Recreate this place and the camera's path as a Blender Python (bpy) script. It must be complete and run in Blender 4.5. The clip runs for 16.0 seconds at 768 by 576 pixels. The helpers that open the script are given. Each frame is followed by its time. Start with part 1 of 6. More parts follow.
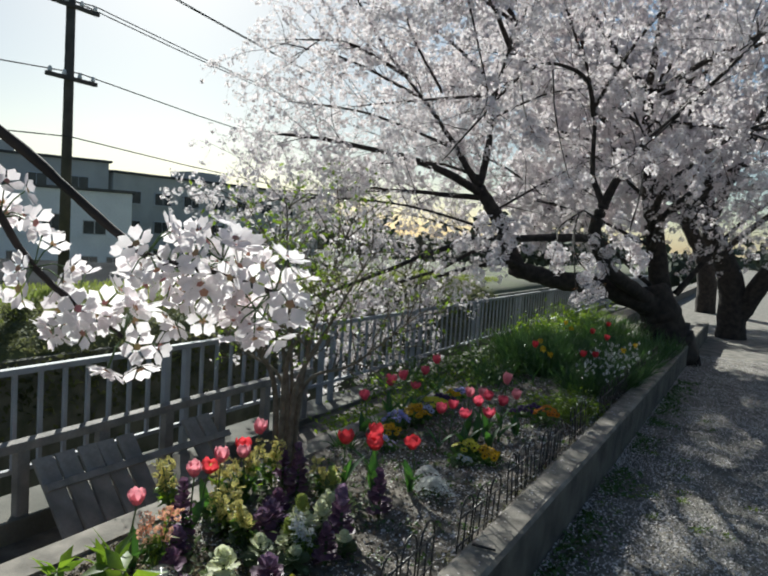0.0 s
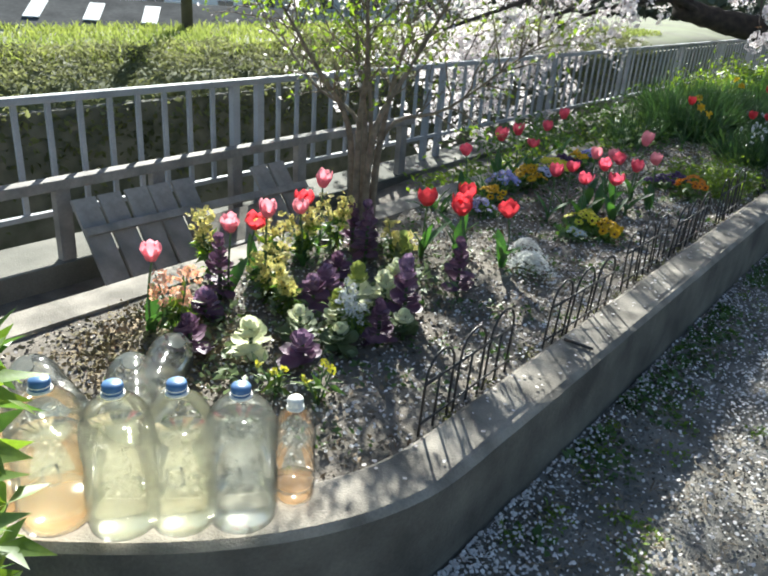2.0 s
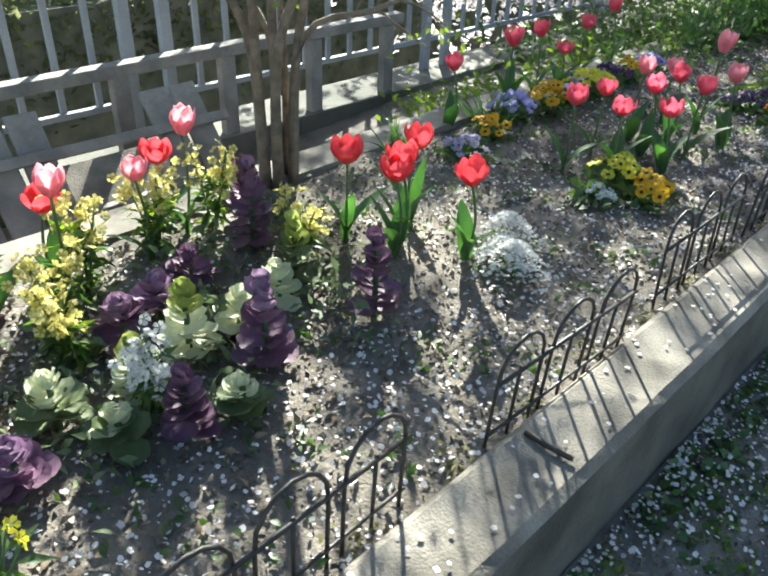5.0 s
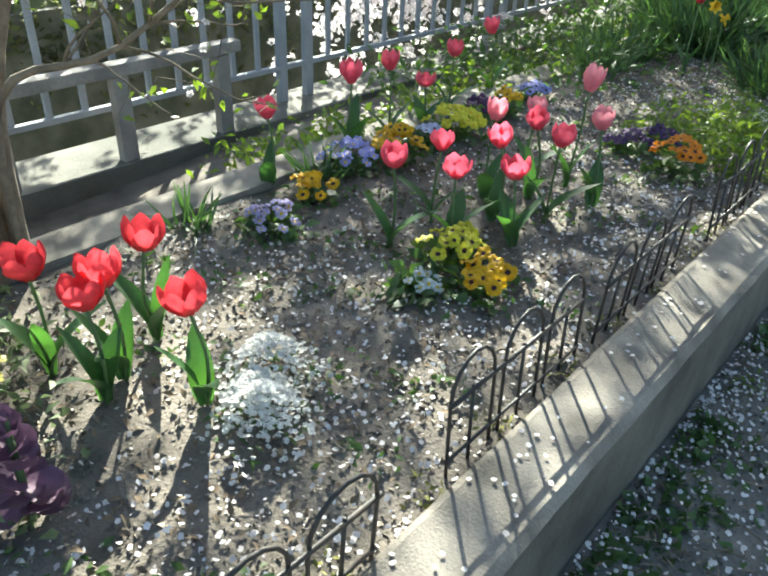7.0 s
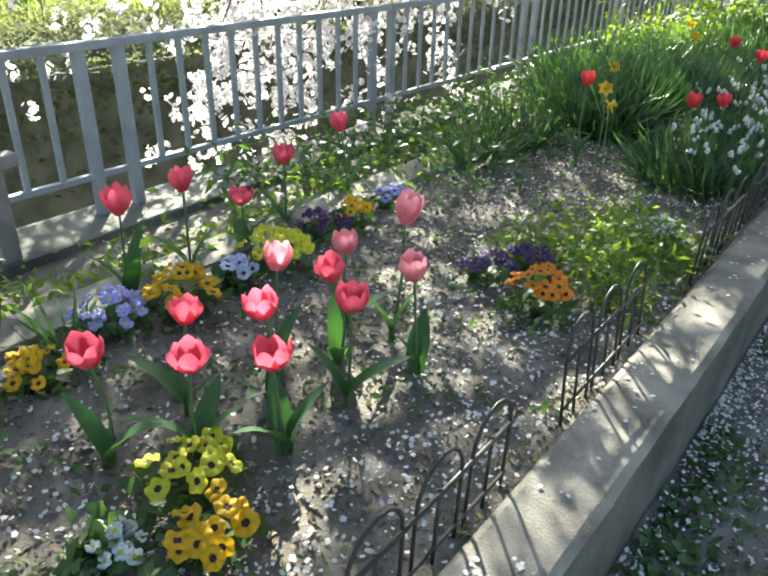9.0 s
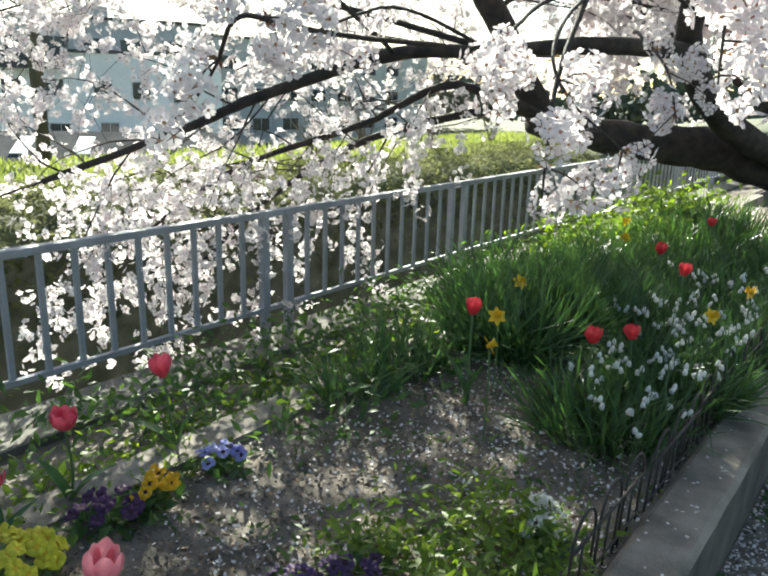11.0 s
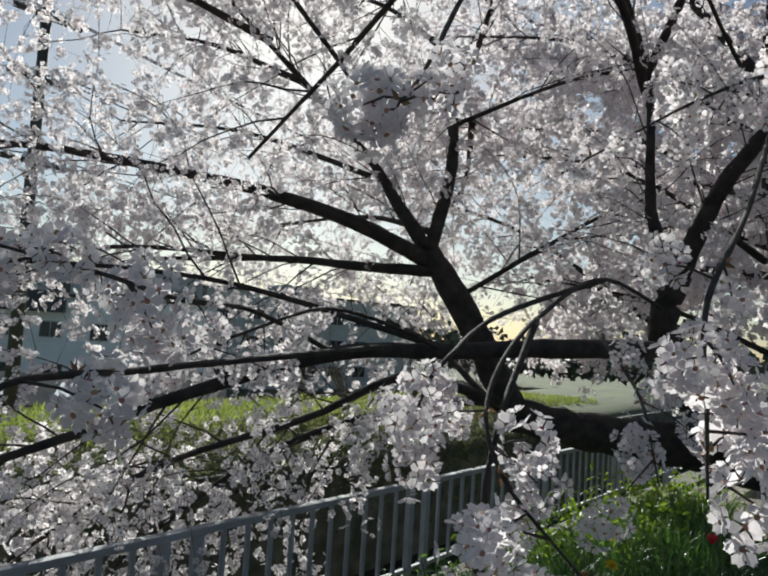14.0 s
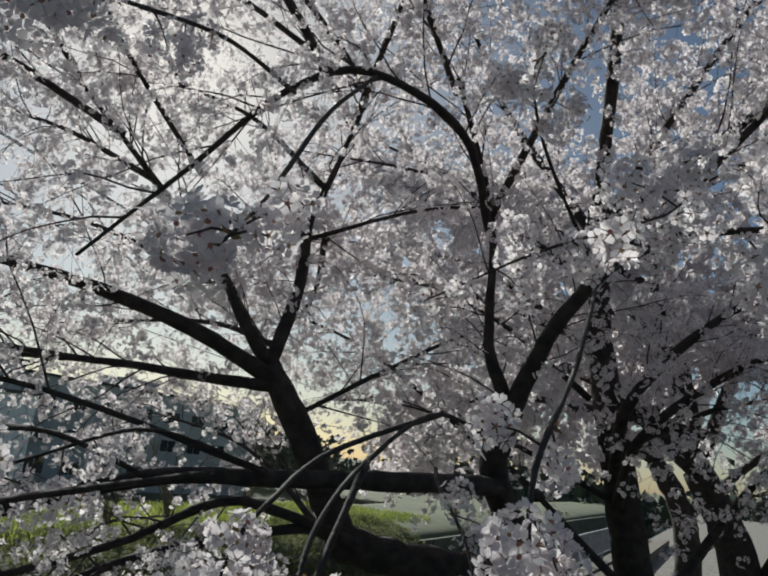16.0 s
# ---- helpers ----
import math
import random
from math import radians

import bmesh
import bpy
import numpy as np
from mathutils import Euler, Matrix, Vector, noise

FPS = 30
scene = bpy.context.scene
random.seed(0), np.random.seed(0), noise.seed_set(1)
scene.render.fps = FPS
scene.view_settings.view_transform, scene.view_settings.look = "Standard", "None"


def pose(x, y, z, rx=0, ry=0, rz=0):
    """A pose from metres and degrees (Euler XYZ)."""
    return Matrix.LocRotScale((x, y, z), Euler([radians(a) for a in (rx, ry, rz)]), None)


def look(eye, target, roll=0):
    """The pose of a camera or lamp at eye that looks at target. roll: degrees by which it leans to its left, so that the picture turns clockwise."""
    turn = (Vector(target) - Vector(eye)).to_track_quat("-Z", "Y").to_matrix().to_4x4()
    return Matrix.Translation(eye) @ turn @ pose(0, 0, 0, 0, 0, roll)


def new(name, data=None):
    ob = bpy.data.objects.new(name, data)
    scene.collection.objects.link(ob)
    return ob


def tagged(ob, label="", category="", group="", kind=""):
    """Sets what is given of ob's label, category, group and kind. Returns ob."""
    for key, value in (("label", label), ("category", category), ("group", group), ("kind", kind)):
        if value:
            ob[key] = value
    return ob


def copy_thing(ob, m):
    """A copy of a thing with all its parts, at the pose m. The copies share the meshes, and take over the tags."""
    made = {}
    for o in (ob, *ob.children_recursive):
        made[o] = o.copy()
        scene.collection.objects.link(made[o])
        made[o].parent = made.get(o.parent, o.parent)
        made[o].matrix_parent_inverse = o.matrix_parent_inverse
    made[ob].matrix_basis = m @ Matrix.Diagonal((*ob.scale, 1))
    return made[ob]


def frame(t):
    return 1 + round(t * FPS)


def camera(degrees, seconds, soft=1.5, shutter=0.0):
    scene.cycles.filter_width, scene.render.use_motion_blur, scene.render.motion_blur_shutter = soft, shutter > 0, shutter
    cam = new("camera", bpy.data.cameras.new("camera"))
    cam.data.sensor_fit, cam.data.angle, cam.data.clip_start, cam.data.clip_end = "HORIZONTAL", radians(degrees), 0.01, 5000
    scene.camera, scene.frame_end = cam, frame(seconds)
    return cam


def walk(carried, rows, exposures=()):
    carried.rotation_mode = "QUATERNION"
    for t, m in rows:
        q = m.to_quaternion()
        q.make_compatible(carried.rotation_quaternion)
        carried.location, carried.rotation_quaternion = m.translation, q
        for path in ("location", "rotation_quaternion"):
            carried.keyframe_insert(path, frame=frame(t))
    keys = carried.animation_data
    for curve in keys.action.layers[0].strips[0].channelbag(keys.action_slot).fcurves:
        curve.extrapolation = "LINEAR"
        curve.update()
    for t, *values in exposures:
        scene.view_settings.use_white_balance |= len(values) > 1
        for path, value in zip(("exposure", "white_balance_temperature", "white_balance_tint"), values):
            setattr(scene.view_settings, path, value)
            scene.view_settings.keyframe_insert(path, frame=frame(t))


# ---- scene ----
cam = camera(56.30, 16.0, soft=2.1)
PATH = [
    (0.0, look((0.016, -0.105, 1.455), (-0.914, 1.659, 1.305), 3.6)),
    (0.5, look((0.046, 0.036, 1.414), (-0.938, 1.757, 1.152), 3.9)),
    (1.0, look((-0.024, 0.218, 1.362), (-1.057, 1.875, 0.927), 4.2)),
    (1.5, look((-0.096, 0.363, 1.332), (-1.169, 1.924, 0.691), 4.4)),
    (2.0, look((-0.131, 0.548, 1.283), (-1.243, 2.000, 0.474), 4.4)),
    (2.5, look((-0.161, 0.718, 1.253), (-1.299, 2.073, 0.320), 4.2)),
    (3.0, look((-0.257, 0.917, 1.234), (-1.402, 2.198, 0.210), 4.0)),
    (5.5, pose(-0.440, 1.798, 1.131, 57.88, -1.96, 44.53)),
    (6.0, pose(-0.410, 1.981, 1.140, 57.84, -2.02, 43.67)),
    (6.5, pose(-0.420, 2.140, 1.136, 58.04, -1.93, 42.47)),
    (7.0, pose(-0.482, 2.328, 1.134, 58.25, -2.08, 41.07)),
    (7.5, pose(-0.499, 2.522, 1.134, 58.69, -1.89, 39.77)),
    (8.0, pose(-0.476, 2.723, 1.143, 59.34, -1.67, 38.90)),
    (8.5, pose(-0.476, 2.885, 1.151, 60.69, -1.30, 38.40)),
    (9.0, pose(-0.513, 3.092, 1.155, 62.54, -1.10, 37.99)),
    (9.5, pose(-0.491, 3.254, 1.168, 65.06, -0.98, 37.48)),
    (10.0, pose(-0.465, 3.442, 1.201, 68.30, -1.10, 36.92)),
    (12.5, pose(-0.554, 4.205, 1.440, 84.35, -2.01, 39.65)),
    (13.0, pose(-0.602, 4.283, 1.470, 87.86, -2.26, 39.36)),
    (13.5, pose(-0.604, 4.316, 1.506, 91.20, -2.65, 38.31)),
    (14.0, pose(-0.618, 4.337, 1.520, 94.19, -3.38, 37.15)),
    (14.5, pose(-0.624, 4.357, 1.543, 96.52, -4.11, 35.56)),
    (15.0, pose(-0.641, 4.378, 1.553, 98.82, -4.92, 32.79)),
    (15.5, pose(-0.647, 4.407, 1.583, 101.02, -5.63, 28.99)),
    (16.0, pose(-0.640, 4.429, 1.606, 103.58, -6.41, 24.53)),
]
walk(cam, PATH, exposures=[(0.0, 0.8, 6250, 2), (1.0, 1.45, 6250, 2), (2.5, 2.2, 6350, 2), (5.5, 2.6, 6450, -2), (9.0, 2.9, 6700, -3), (10.0, 2.75, 6700, -3), (12.5, 1.25, 6500, 1), (14.0, 0.65, 6250, 2), (16.0, 0.25, 6250, 2)])


# ---- light ----
SUN_WAY = Vector((-0.614, 0.613, 0.498)).normalized()
world = bpy.data.worlds.new("sky")
scene.world = world
world.use_nodes = True
wt = world.node_tree
sky = wt.nodes.new("ShaderNodeTexSky")
sky.sky_type = "NISHITA"
sky.sun_disc = False
sky.sun_elevation, sky.sun_rotation = radians(30), radians(-45)
sky.dust_density, sky.air_density = 0.8, 0.9
wt.links.new(sky.outputs[0], wt.nodes["Background"].inputs[0])
wt.nodes["Background"].inputs[1].default_value = 0.042
sun = new("sun", bpy.data.lights.new("sun", "SUN"))
sun.data.energy, sun.data.angle, sun.data.color = 4.2, radians(0.5), (1.0, 0.96, 0.90)
sun.matrix_world = look(SUN_WAY * 40, (0, 0, 0))


# ---- materials ----
def mat(name, c1, c2=None, scale=8.0, rough=0.8, bump=0.3, metal=0.0, fine=120.0, through_light=0.0, vary=0.0, spec=0.5, detail=6.0, tint=None):
    """Two-scale noise material; through_light mixes in translucency, vary shifts value per object or island."""
    m = bpy.data.materials.new(name)
    m.use_nodes = True
    nt = m.node_tree
    n, ln = nt.nodes, nt.links
    b = n["Principled BSDF"]
    out = n["Material Output"]
    c2 = c2 or tuple(0.7 * v for v in c1)
    co = n.new("ShaderNodeTexCoord")
    a = n.new("ShaderNodeTexNoise")
    a.inputs["Scale"].default_value, a.inputs["Detail"].default_value = scale, detail
    ln.new(co.outputs["Object"], a.inputs["Vector"])
    g = n.new("ShaderNodeTexNoise")
    g.inputs["Scale"].default_value, g.inputs["Detail"].default_value = fine, 3
    ln.new(co.outputs["Object"], g.inputs["Vector"])
    ramp = n.new("ShaderNodeMapRange")
    ramp.inputs[1].default_value, ramp.inputs[2].default_value = 0.35, 0.65
    ln.new(a.outputs["Fac"], ramp.inputs[0])
    mix = n.new("ShaderNodeMix")
    mix.data_type = "RGBA"
    mix.inputs[6].default_value, mix.inputs[7].default_value = (*c1, 1), (*c2, 1)
    ln.new(ramp.outputs[0], mix.inputs[0])
    last = mix.outputs[2]
    val = n.new("ShaderNodeHueSaturation")
    gm = n.new("ShaderNodeMapRange")
    gm.inputs[3].default_value, gm.inputs[4].default_value = 0.75, 1.25
    ln.new(g.outputs["Fac"], gm.inputs[0])
    fin = gm.outputs[0]
    if vary:
        oi, ge = n.new("ShaderNodeObjectInfo"), n.new("ShaderNodeNewGeometry")
        ad = n.new("ShaderNodeMath")
        ad.operation = "ADD"
        ln.new(oi.outputs["Random"], ad.inputs[0])
        ln.new(ge.outputs["Random Per Island"], ad.inputs[1])
        vr = n.new("ShaderNodeMapRange")
        vr.inputs[1].default_value, vr.inputs[2].default_value = 0.0, 2.0
        vr.inputs[3].default_value, vr.inputs[4].default_value = 1 - vary, 1 + vary
        ln.new(ad.outputs[0], vr.inputs[0])
        mu = n.new("ShaderNodeMath")
        mu.operation = "MULTIPLY"
        ln.new(vr.outputs[0], mu.inputs[0])
        ln.new(fin, mu.inputs[1])
        fin = mu.outputs[0]
    ln.new(fin, val.inputs["Value"])
    ln.new(last, val.inputs["Color"])
    last = val.outputs["Color"]
    ln.new(last, b.inputs["Base Color"])
    b.inputs["Roughness"].default_value, b.inputs["Metallic"].default_value = rough, metal
    b.inputs["Specular IOR Level"].default_value = spec
    if bump:
        bp = n.new("ShaderNodeBump")
        bp.inputs["Strength"].default_value, bp.inputs["Distance"].default_value = bump, 0.004
        ln.new(g.outputs["Fac"], bp.inputs["Height"])
        ln.new(bp.outputs["Normal"], b.inputs["Normal"])
    if through_light:
        tr = n.new("ShaderNodeBsdfTranslucent")
        if tint:
            tm = n.new("ShaderNodeMix")
            tm.data_type, tm.blend_type = "RGBA", "MULTIPLY"
            tm.inputs[0].default_value = 1.0
            ln.new(last, tm.inputs[6])
            tm.inputs[7].default_value = (*tint, 1)
            ln.new(tm.outputs[2], tr.inputs["Color"])
        else:
            ln.new(last, tr.inputs["Color"])
        ms = n.new("ShaderNodeMixShader")
        ms.inputs[0].default_value = through_light
        ln.new(b.outputs[0], ms.inputs[1])
        ln.new(tr.outputs[0], ms.inputs[2])
        ln.new(ms.outputs[0], out.inputs["Surface"])
    return m


def clear_mat(name, colour, milk, rough=0.08):
    """Thin clouded plastic or water: a clear part, a milky part and a gloss."""
    m = bpy.data.materials.new(name)
    m.use_nodes = True
    n, ln = m.node_tree.nodes, m.node_tree.links
    b = n["Principled BSDF"]
    no = n.new("ShaderNodeTexNoise")
    no.inputs["Scale"].default_value, no.inputs["Detail"].default_value = 14, 4
    co = n.new("ShaderNodeTexCoord")
    ln.new(co.outputs["Object"], no.inputs["Vector"])
    b.inputs["Base Color"].default_value = (*colour, 1)
    b.inputs["Roughness"].default_value = rough
    bp = n.new("ShaderNodeBump")
    bp.inputs["Strength"].default_value, bp.inputs["Distance"].default_value = 0.12, 0.004
    ln.new(no.outputs["Fac"], bp.inputs["Height"])
    ln.new(bp.outputs["Normal"], b.inputs["Normal"])
    tr, tl = n.new("ShaderNodeBsdfTransparent"), n.new("ShaderNodeBsdfTranslucent")
    tr.inputs[0].default_value = (*[0.55 + 0.45 * c for c in colour], 1)
    tl.inputs[0].default_value = (*colour, 1)
    m1, m2 = n.new("ShaderNodeMixShader"), n.new("ShaderNodeMixShader")
    m1.inputs[0].default_value = 0.5
    ln.new(b.outputs[0], m1.inputs[1])
    ln.new(tl.outputs[0], m1.inputs[2])
    mr = n.new("ShaderNodeMapRange")
    mr.inputs[3].default_value, mr.inputs[4].default_value = max(0.0, milk - 0.06), min(1.0, milk + 0.06)
    ln.new(no.outputs["Fac"], mr.inputs[0])
    ln.new(mr.outputs[0], m2.inputs[0])
    ln.new(tr.outputs[0], m2.inputs[1])
    ln.new(m1.outputs[0], m2.inputs[2])
    gl, fr, m3 = n.new("ShaderNodeBsdfGlossy"), n.new("ShaderNodeFresnel"), n.new("ShaderNodeMixShader")
    gl.inputs["Roughness"].default_value = 0.09
    fr.inputs["IOR"].default_value = 1.38
    ln.new(bp.outputs["Normal"], gl.inputs["Normal"])
    ln.new(fr.outputs[0], m3.inputs[0])
    ln.new(m2.outputs[0], m3.inputs[1])
    ln.new(gl.outputs[0], m3.inputs[2])
    ln.new(m3.outputs[0], n["Material Output"].inputs["Surface"])
    return m


M_PATH = mat("path_earth", (0.30, 0.275, 0.24), (0.15, 0.14, 0.122), 6, 0.95, 1.0, fine=150)
M_SOIL = mat("soil", (0.20, 0.172, 0.142), (0.105, 0.09, 0.072), 9, 0.95, 1.0, fine=140)
M_CRUMB = mat("soil_crumb", (0.28, 0.245, 0.20), (0.11, 0.095, 0.078), 20, 0.95, 0.6, vary=0.5)
M_CONC = mat("old_concrete", (0.32, 0.285, 0.24), (0.13, 0.115, 0.095), 7.0, 0.9, 0.6, fine=180)
M_KERBFACE = mat("dark_face_concrete", (0.155, 0.145, 0.125), (0.06, 0.056, 0.05), 4.0, 0.95, 0.9, fine=110)
M_LEDGE = mat("stained_concrete", (0.18, 0.17, 0.145), (0.085, 0.085, 0.07), 3.5, 0.95, 0.6, fine=120)
M_MOSSCONC = mat("mossy_concrete", (0.16, 0.15, 0.13), (0.07, 0.075, 0.055), 3, 0.95, 0.7, fine=90)
M_ALU = mat("fence_aluminium", (0.33, 0.34, 0.37), (0.24, 0.25, 0.27), 6, 0.7, 0.15, metal=0.0, fine=200)
M_WIRE = mat("black_wire", (0.018, 0.018, 0.018), (0.04, 0.03, 0.025), 40, 0.5, 0.2)
M_WOOD = mat("grey_weathered_wood", (0.30, 0.27, 0.25), (0.17, 0.155, 0.145), 7, 0.85, 0.5, fine=60, vary=0.15)
M_BARK = mat("cherry_bark", (0.055, 0.042, 0.036), (0.022, 0.018, 0.016), 14, 0.9, 1.0, fine=60)
M_TWIG = mat("twig_bark", (0.075, 0.055, 0.045), (0.04, 0.03, 0.026), 20, 0.85, 0.3)
M_SHRUBBARK = mat("shrub_bark", (0.23, 0.185, 0.14), (0.12, 0.095, 0.07), 25, 0.9, 0.6)
M_BLOOM = mat("cherry_petal", (0.85, 0.815, 0.82), (0.82, 0.75, 0.77), 30, 0.7, 0, through_light=0.58, vary=0.12, spec=0.2)
M_BLOOMC = mat("cherry_centre", (0.40, 0.15, 0.16), (0.36, 0.26, 0.10), 60, 0.8, 0, vary=0.3)
M_PETAL = mat("fallen_petal", (0.78, 0.75, 0.74), (0.62, 0.56, 0.53), 30, 0.75, 0, through_light=0.2, vary=0.25, spec=0.2)
M_LEAF = mat("leaf_green", (0.10, 0.16, 0.05), (0.06, 0.11, 0.035), 12, 0.5, 0.1, through_light=0.4, vary=0.35, tint=(1.3, 1.5, 0.6))
M_LIME = mat("leaf_lime", (0.20, 0.28, 0.05), (0.12, 0.20, 0.04), 12, 0.5, 0.1, through_light=0.5, vary=0.3, tint=(1.3, 1.3, 0.5))
M_TULEAF = mat("tulip_leaf", (0.06, 0.13, 0.05), (0.05, 0.10, 0.045), 15, 0.45, 0.1, through_light=0.4, vary=0.25, tint=(1.2, 1.5, 0.5))
M_BLADE = mat("blade_green", (0.088, 0.155, 0.062), (0.052, 0.10, 0.045), 12, 0.35, 0.05, through_light=0.40, vary=0.35, tint=(1.2, 1.4, 0.6))
M_GRASS = mat("bank_grass", (0.14, 0.19, 0.05), (0.08, 0.12, 0.035), 1.2, 0.9, 0.5, fine=20, vary=0.3, through_light=0.25)
M_BUSH = mat("bank_bush", (0.24, 0.25, 0.10), (0.09, 0.10, 0.045), 1.2, 0.85, 0.2, vary=0.45, through_light=0.45)
M_WATER = mat("canal_water", (0.02, 0.024, 0.02), (0.012, 0.014, 0.012), 2, 0.12, 0.2, fine=9)
M_EARTHFAR = mat("far_ground", (0.13, 0.15, 0.07), (0.10, 0.10, 0.06), 0.4, 0.95, 0.3, fine=8)


# ---- builders ----
def as_mesh(name, verts, faces, material, smooth=True):
    me = bpy.data.meshes.new(name)
    me.from_pydata([tuple(v) for v in verts], [], faces)
    for m in (material if isinstance(material, (list, tuple)) else [material]):
        me.materials.append(m)
    if smooth:
        me.shade_smooth()
    me.update()
    return me


def put(name, me, parent=None, m=None, label=""):
    ob = new(name, me)
    if m is not None:
        ob.matrix_basis = m
    if parent is not None:
        ob.parent = parent
    if label:
        ob["label"] = label
    if name in ("flower_head", "leaves", "foliage", "branchwork", "leaf_tuft", "branchwork", "stalkwork", "crown"):
        ob["kind"] = "stuff"
    return ob


def base(name, at=(0, 0, 0), label="", category="", group="", kind=""):
    ob = new(name)
    ob.location = at
    ob.empty_display_size = 0.05
    return tagged(ob, label, category, group, kind)


def box_mesh(name, sx, sy, sz, material, bevel=0.004, at=(0, 0, 0)):
    bm = bmesh.new()
    bmesh.ops.create_cube(bm, size=1)
    for v in bm.verts:
        v.co = Vector((v.co.x * sx + at[0], v.co.y * sy + at[1], v.co.z * sz + at[2]))
    if bevel:
        bmesh.ops.bevel(bm, geom=bm.edges[:], offset=bevel, segments=2, affect="EDGES", profile=0.7)
    me = bpy.data.meshes.new(name)
    bm.to_mesh(me)
    bm.free()
    me.materials.append(material)
    return me


def smooth_line(pts, n):
    """Catmull-Rom through the control points, n samples a piece."""
    p = [np.array(q, float) for q in pts]
    p = [2 * p[0] - p[1]] + p + [2 * p[-1] - p[-2]]
    res = []
    for i in range(1, len(p) - 2):
        for k in range(n):
            t = k / n
            res.append(0.5 * (2 * p[i] + (p[i + 1] - p[i - 1]) * t + (2 * p[i - 1] - 5 * p[i] + 4 * p[i + 1] - p[i + 2]) * t * t
                              + (3 * p[i] - p[i - 1] - 3 * p[i + 1] + p[i + 2]) * t ** 3))
    res.append(p[-2])
    return np.array(res)


def tube_data(line, r0, r1, sides=6, rough=0.0, rng=None):
    """Vertices and quads of a tapered tube along a line."""
    line = np.asarray(line, float)
    n = len(line)
    tan = np.gradient(line, axis=0)
    tan /= np.linalg.norm(tan, axis=1)[:, None] + 1e-9
    up = np.array([0.31, 0.21, 0.93])
    a = np.cross(tan, up)
    a /= np.linalg.norm(a, axis=1)[:, None] + 1e-9
    b = np.cross(tan, a)
    r = np.linspace(r0, r1, n)[:, None] if np.isscalar(r1) else np.asarray(r1)[:, None]
    th = np.linspace(0, 2 * np.pi, sides, endpoint=False)
    v = []
    for t in th:
        w = r if not rough else r * (1 + rough * (rng.random((n, 1)) - 0.5))
        v.append(line + w * (np.cos(t) * a + np.sin(t) * b))
    v = np.stack(v, 1).reshape(-1, 3)
    f = [(i * sides + j, i * sides + (j + 1) % sides, (i + 1) * sides + (j + 1) % sides, (i + 1) * sides + j) for i in range(n - 1) for j in range(sides)]
    f.append(tuple(range(sides - 1, -1, -1)))
    f.append(tuple(range((n - 1) * sides, n * sides)))
    return v, f


def join_data(items):
    vs, fs, o = [], [], 0
    for v, f in items:
        vs.append(v)
        fs += [tuple(i + o for i in q) for q in f]
        o += len(v)
    return np.concatenate(vs), fs


def tube(name, line, r0, r1, material, sides=6, rough=0.0, rng=None):
    v, f = tube_data(line, r0, r1, sides, rough, rng)
    return as_mesh(name, v, f, material)


def turn_many(n, rng, tilt=None, normal=None, scale=(1, 1)):
    """n random 3 x 3 turns; tilt limits the lean from upright, or the axis z follows the given normals."""
    if normal is None:
        if tilt is None:
            normal = rng.normal(size=(n, 3))
        else:
            a, q = rng.random(n) * 2 * np.pi, rng.random(n) ** 0.7 * tilt
            normal = np.stack([np.sin(q) * np.cos(a), np.sin(q) * np.sin(a), np.cos(q)], 1)
    z = normal / (np.linalg.norm(normal, axis=1)[:, None] + 1e-9)
    h = rng.normal(size=(n, 3))
    x = np.cross(h, z)
    x /= np.linalg.norm(x, axis=1)[:, None] + 1e-9
    y = np.cross(z, x)
    s = scale[0] + rng.random((n, 1, 1)) * (scale[1] - scale[0])
    return np.stack([x, y, z], 2) * s


def scatter(name, template, places, turns, materials):
    """One mesh with a copy of the template (verts, faces of 3 or 4, material ids) at every place."""
    tv, tf, tm = np.array(template[0], float), template[1], template[2]
    n, k = len(places), len(tv)
    v = np.einsum("nij,kj->nki", turns, tv) + np.asarray(places)[:, None, :]
    sizes = np.array([len(q) for q in tf])
    loops = np.concatenate([np.array(q) for q in tf])
    me = bpy.data.meshes.new(name)
    me.vertices.add(n * k)
    me.vertices.foreach_set("co", v.reshape(-1).astype(np.float32))
    me.loops.add(n * len(loops))
    me.loops.foreach_set("vertex_index", (loops[None] + (np.arange(n) * k)[:, None]).reshape(-1).astype(np.int32))
    starts = np.concatenate([[0], np.cumsum(sizes)[:-1]])
    me.polygons.add(n * len(tf))
    me.polygons.foreach_set("loop_start", (starts[None] + (np.arange(n) * len(loops))[:, None]).reshape(-1).astype(np.int32))
    me.polygons.foreach_set("material_index", np.tile(np.array(tm, np.int32), n))
    for m in materials:
        me.materials.append(m)
    me.update(calc_edges=True)
    return me


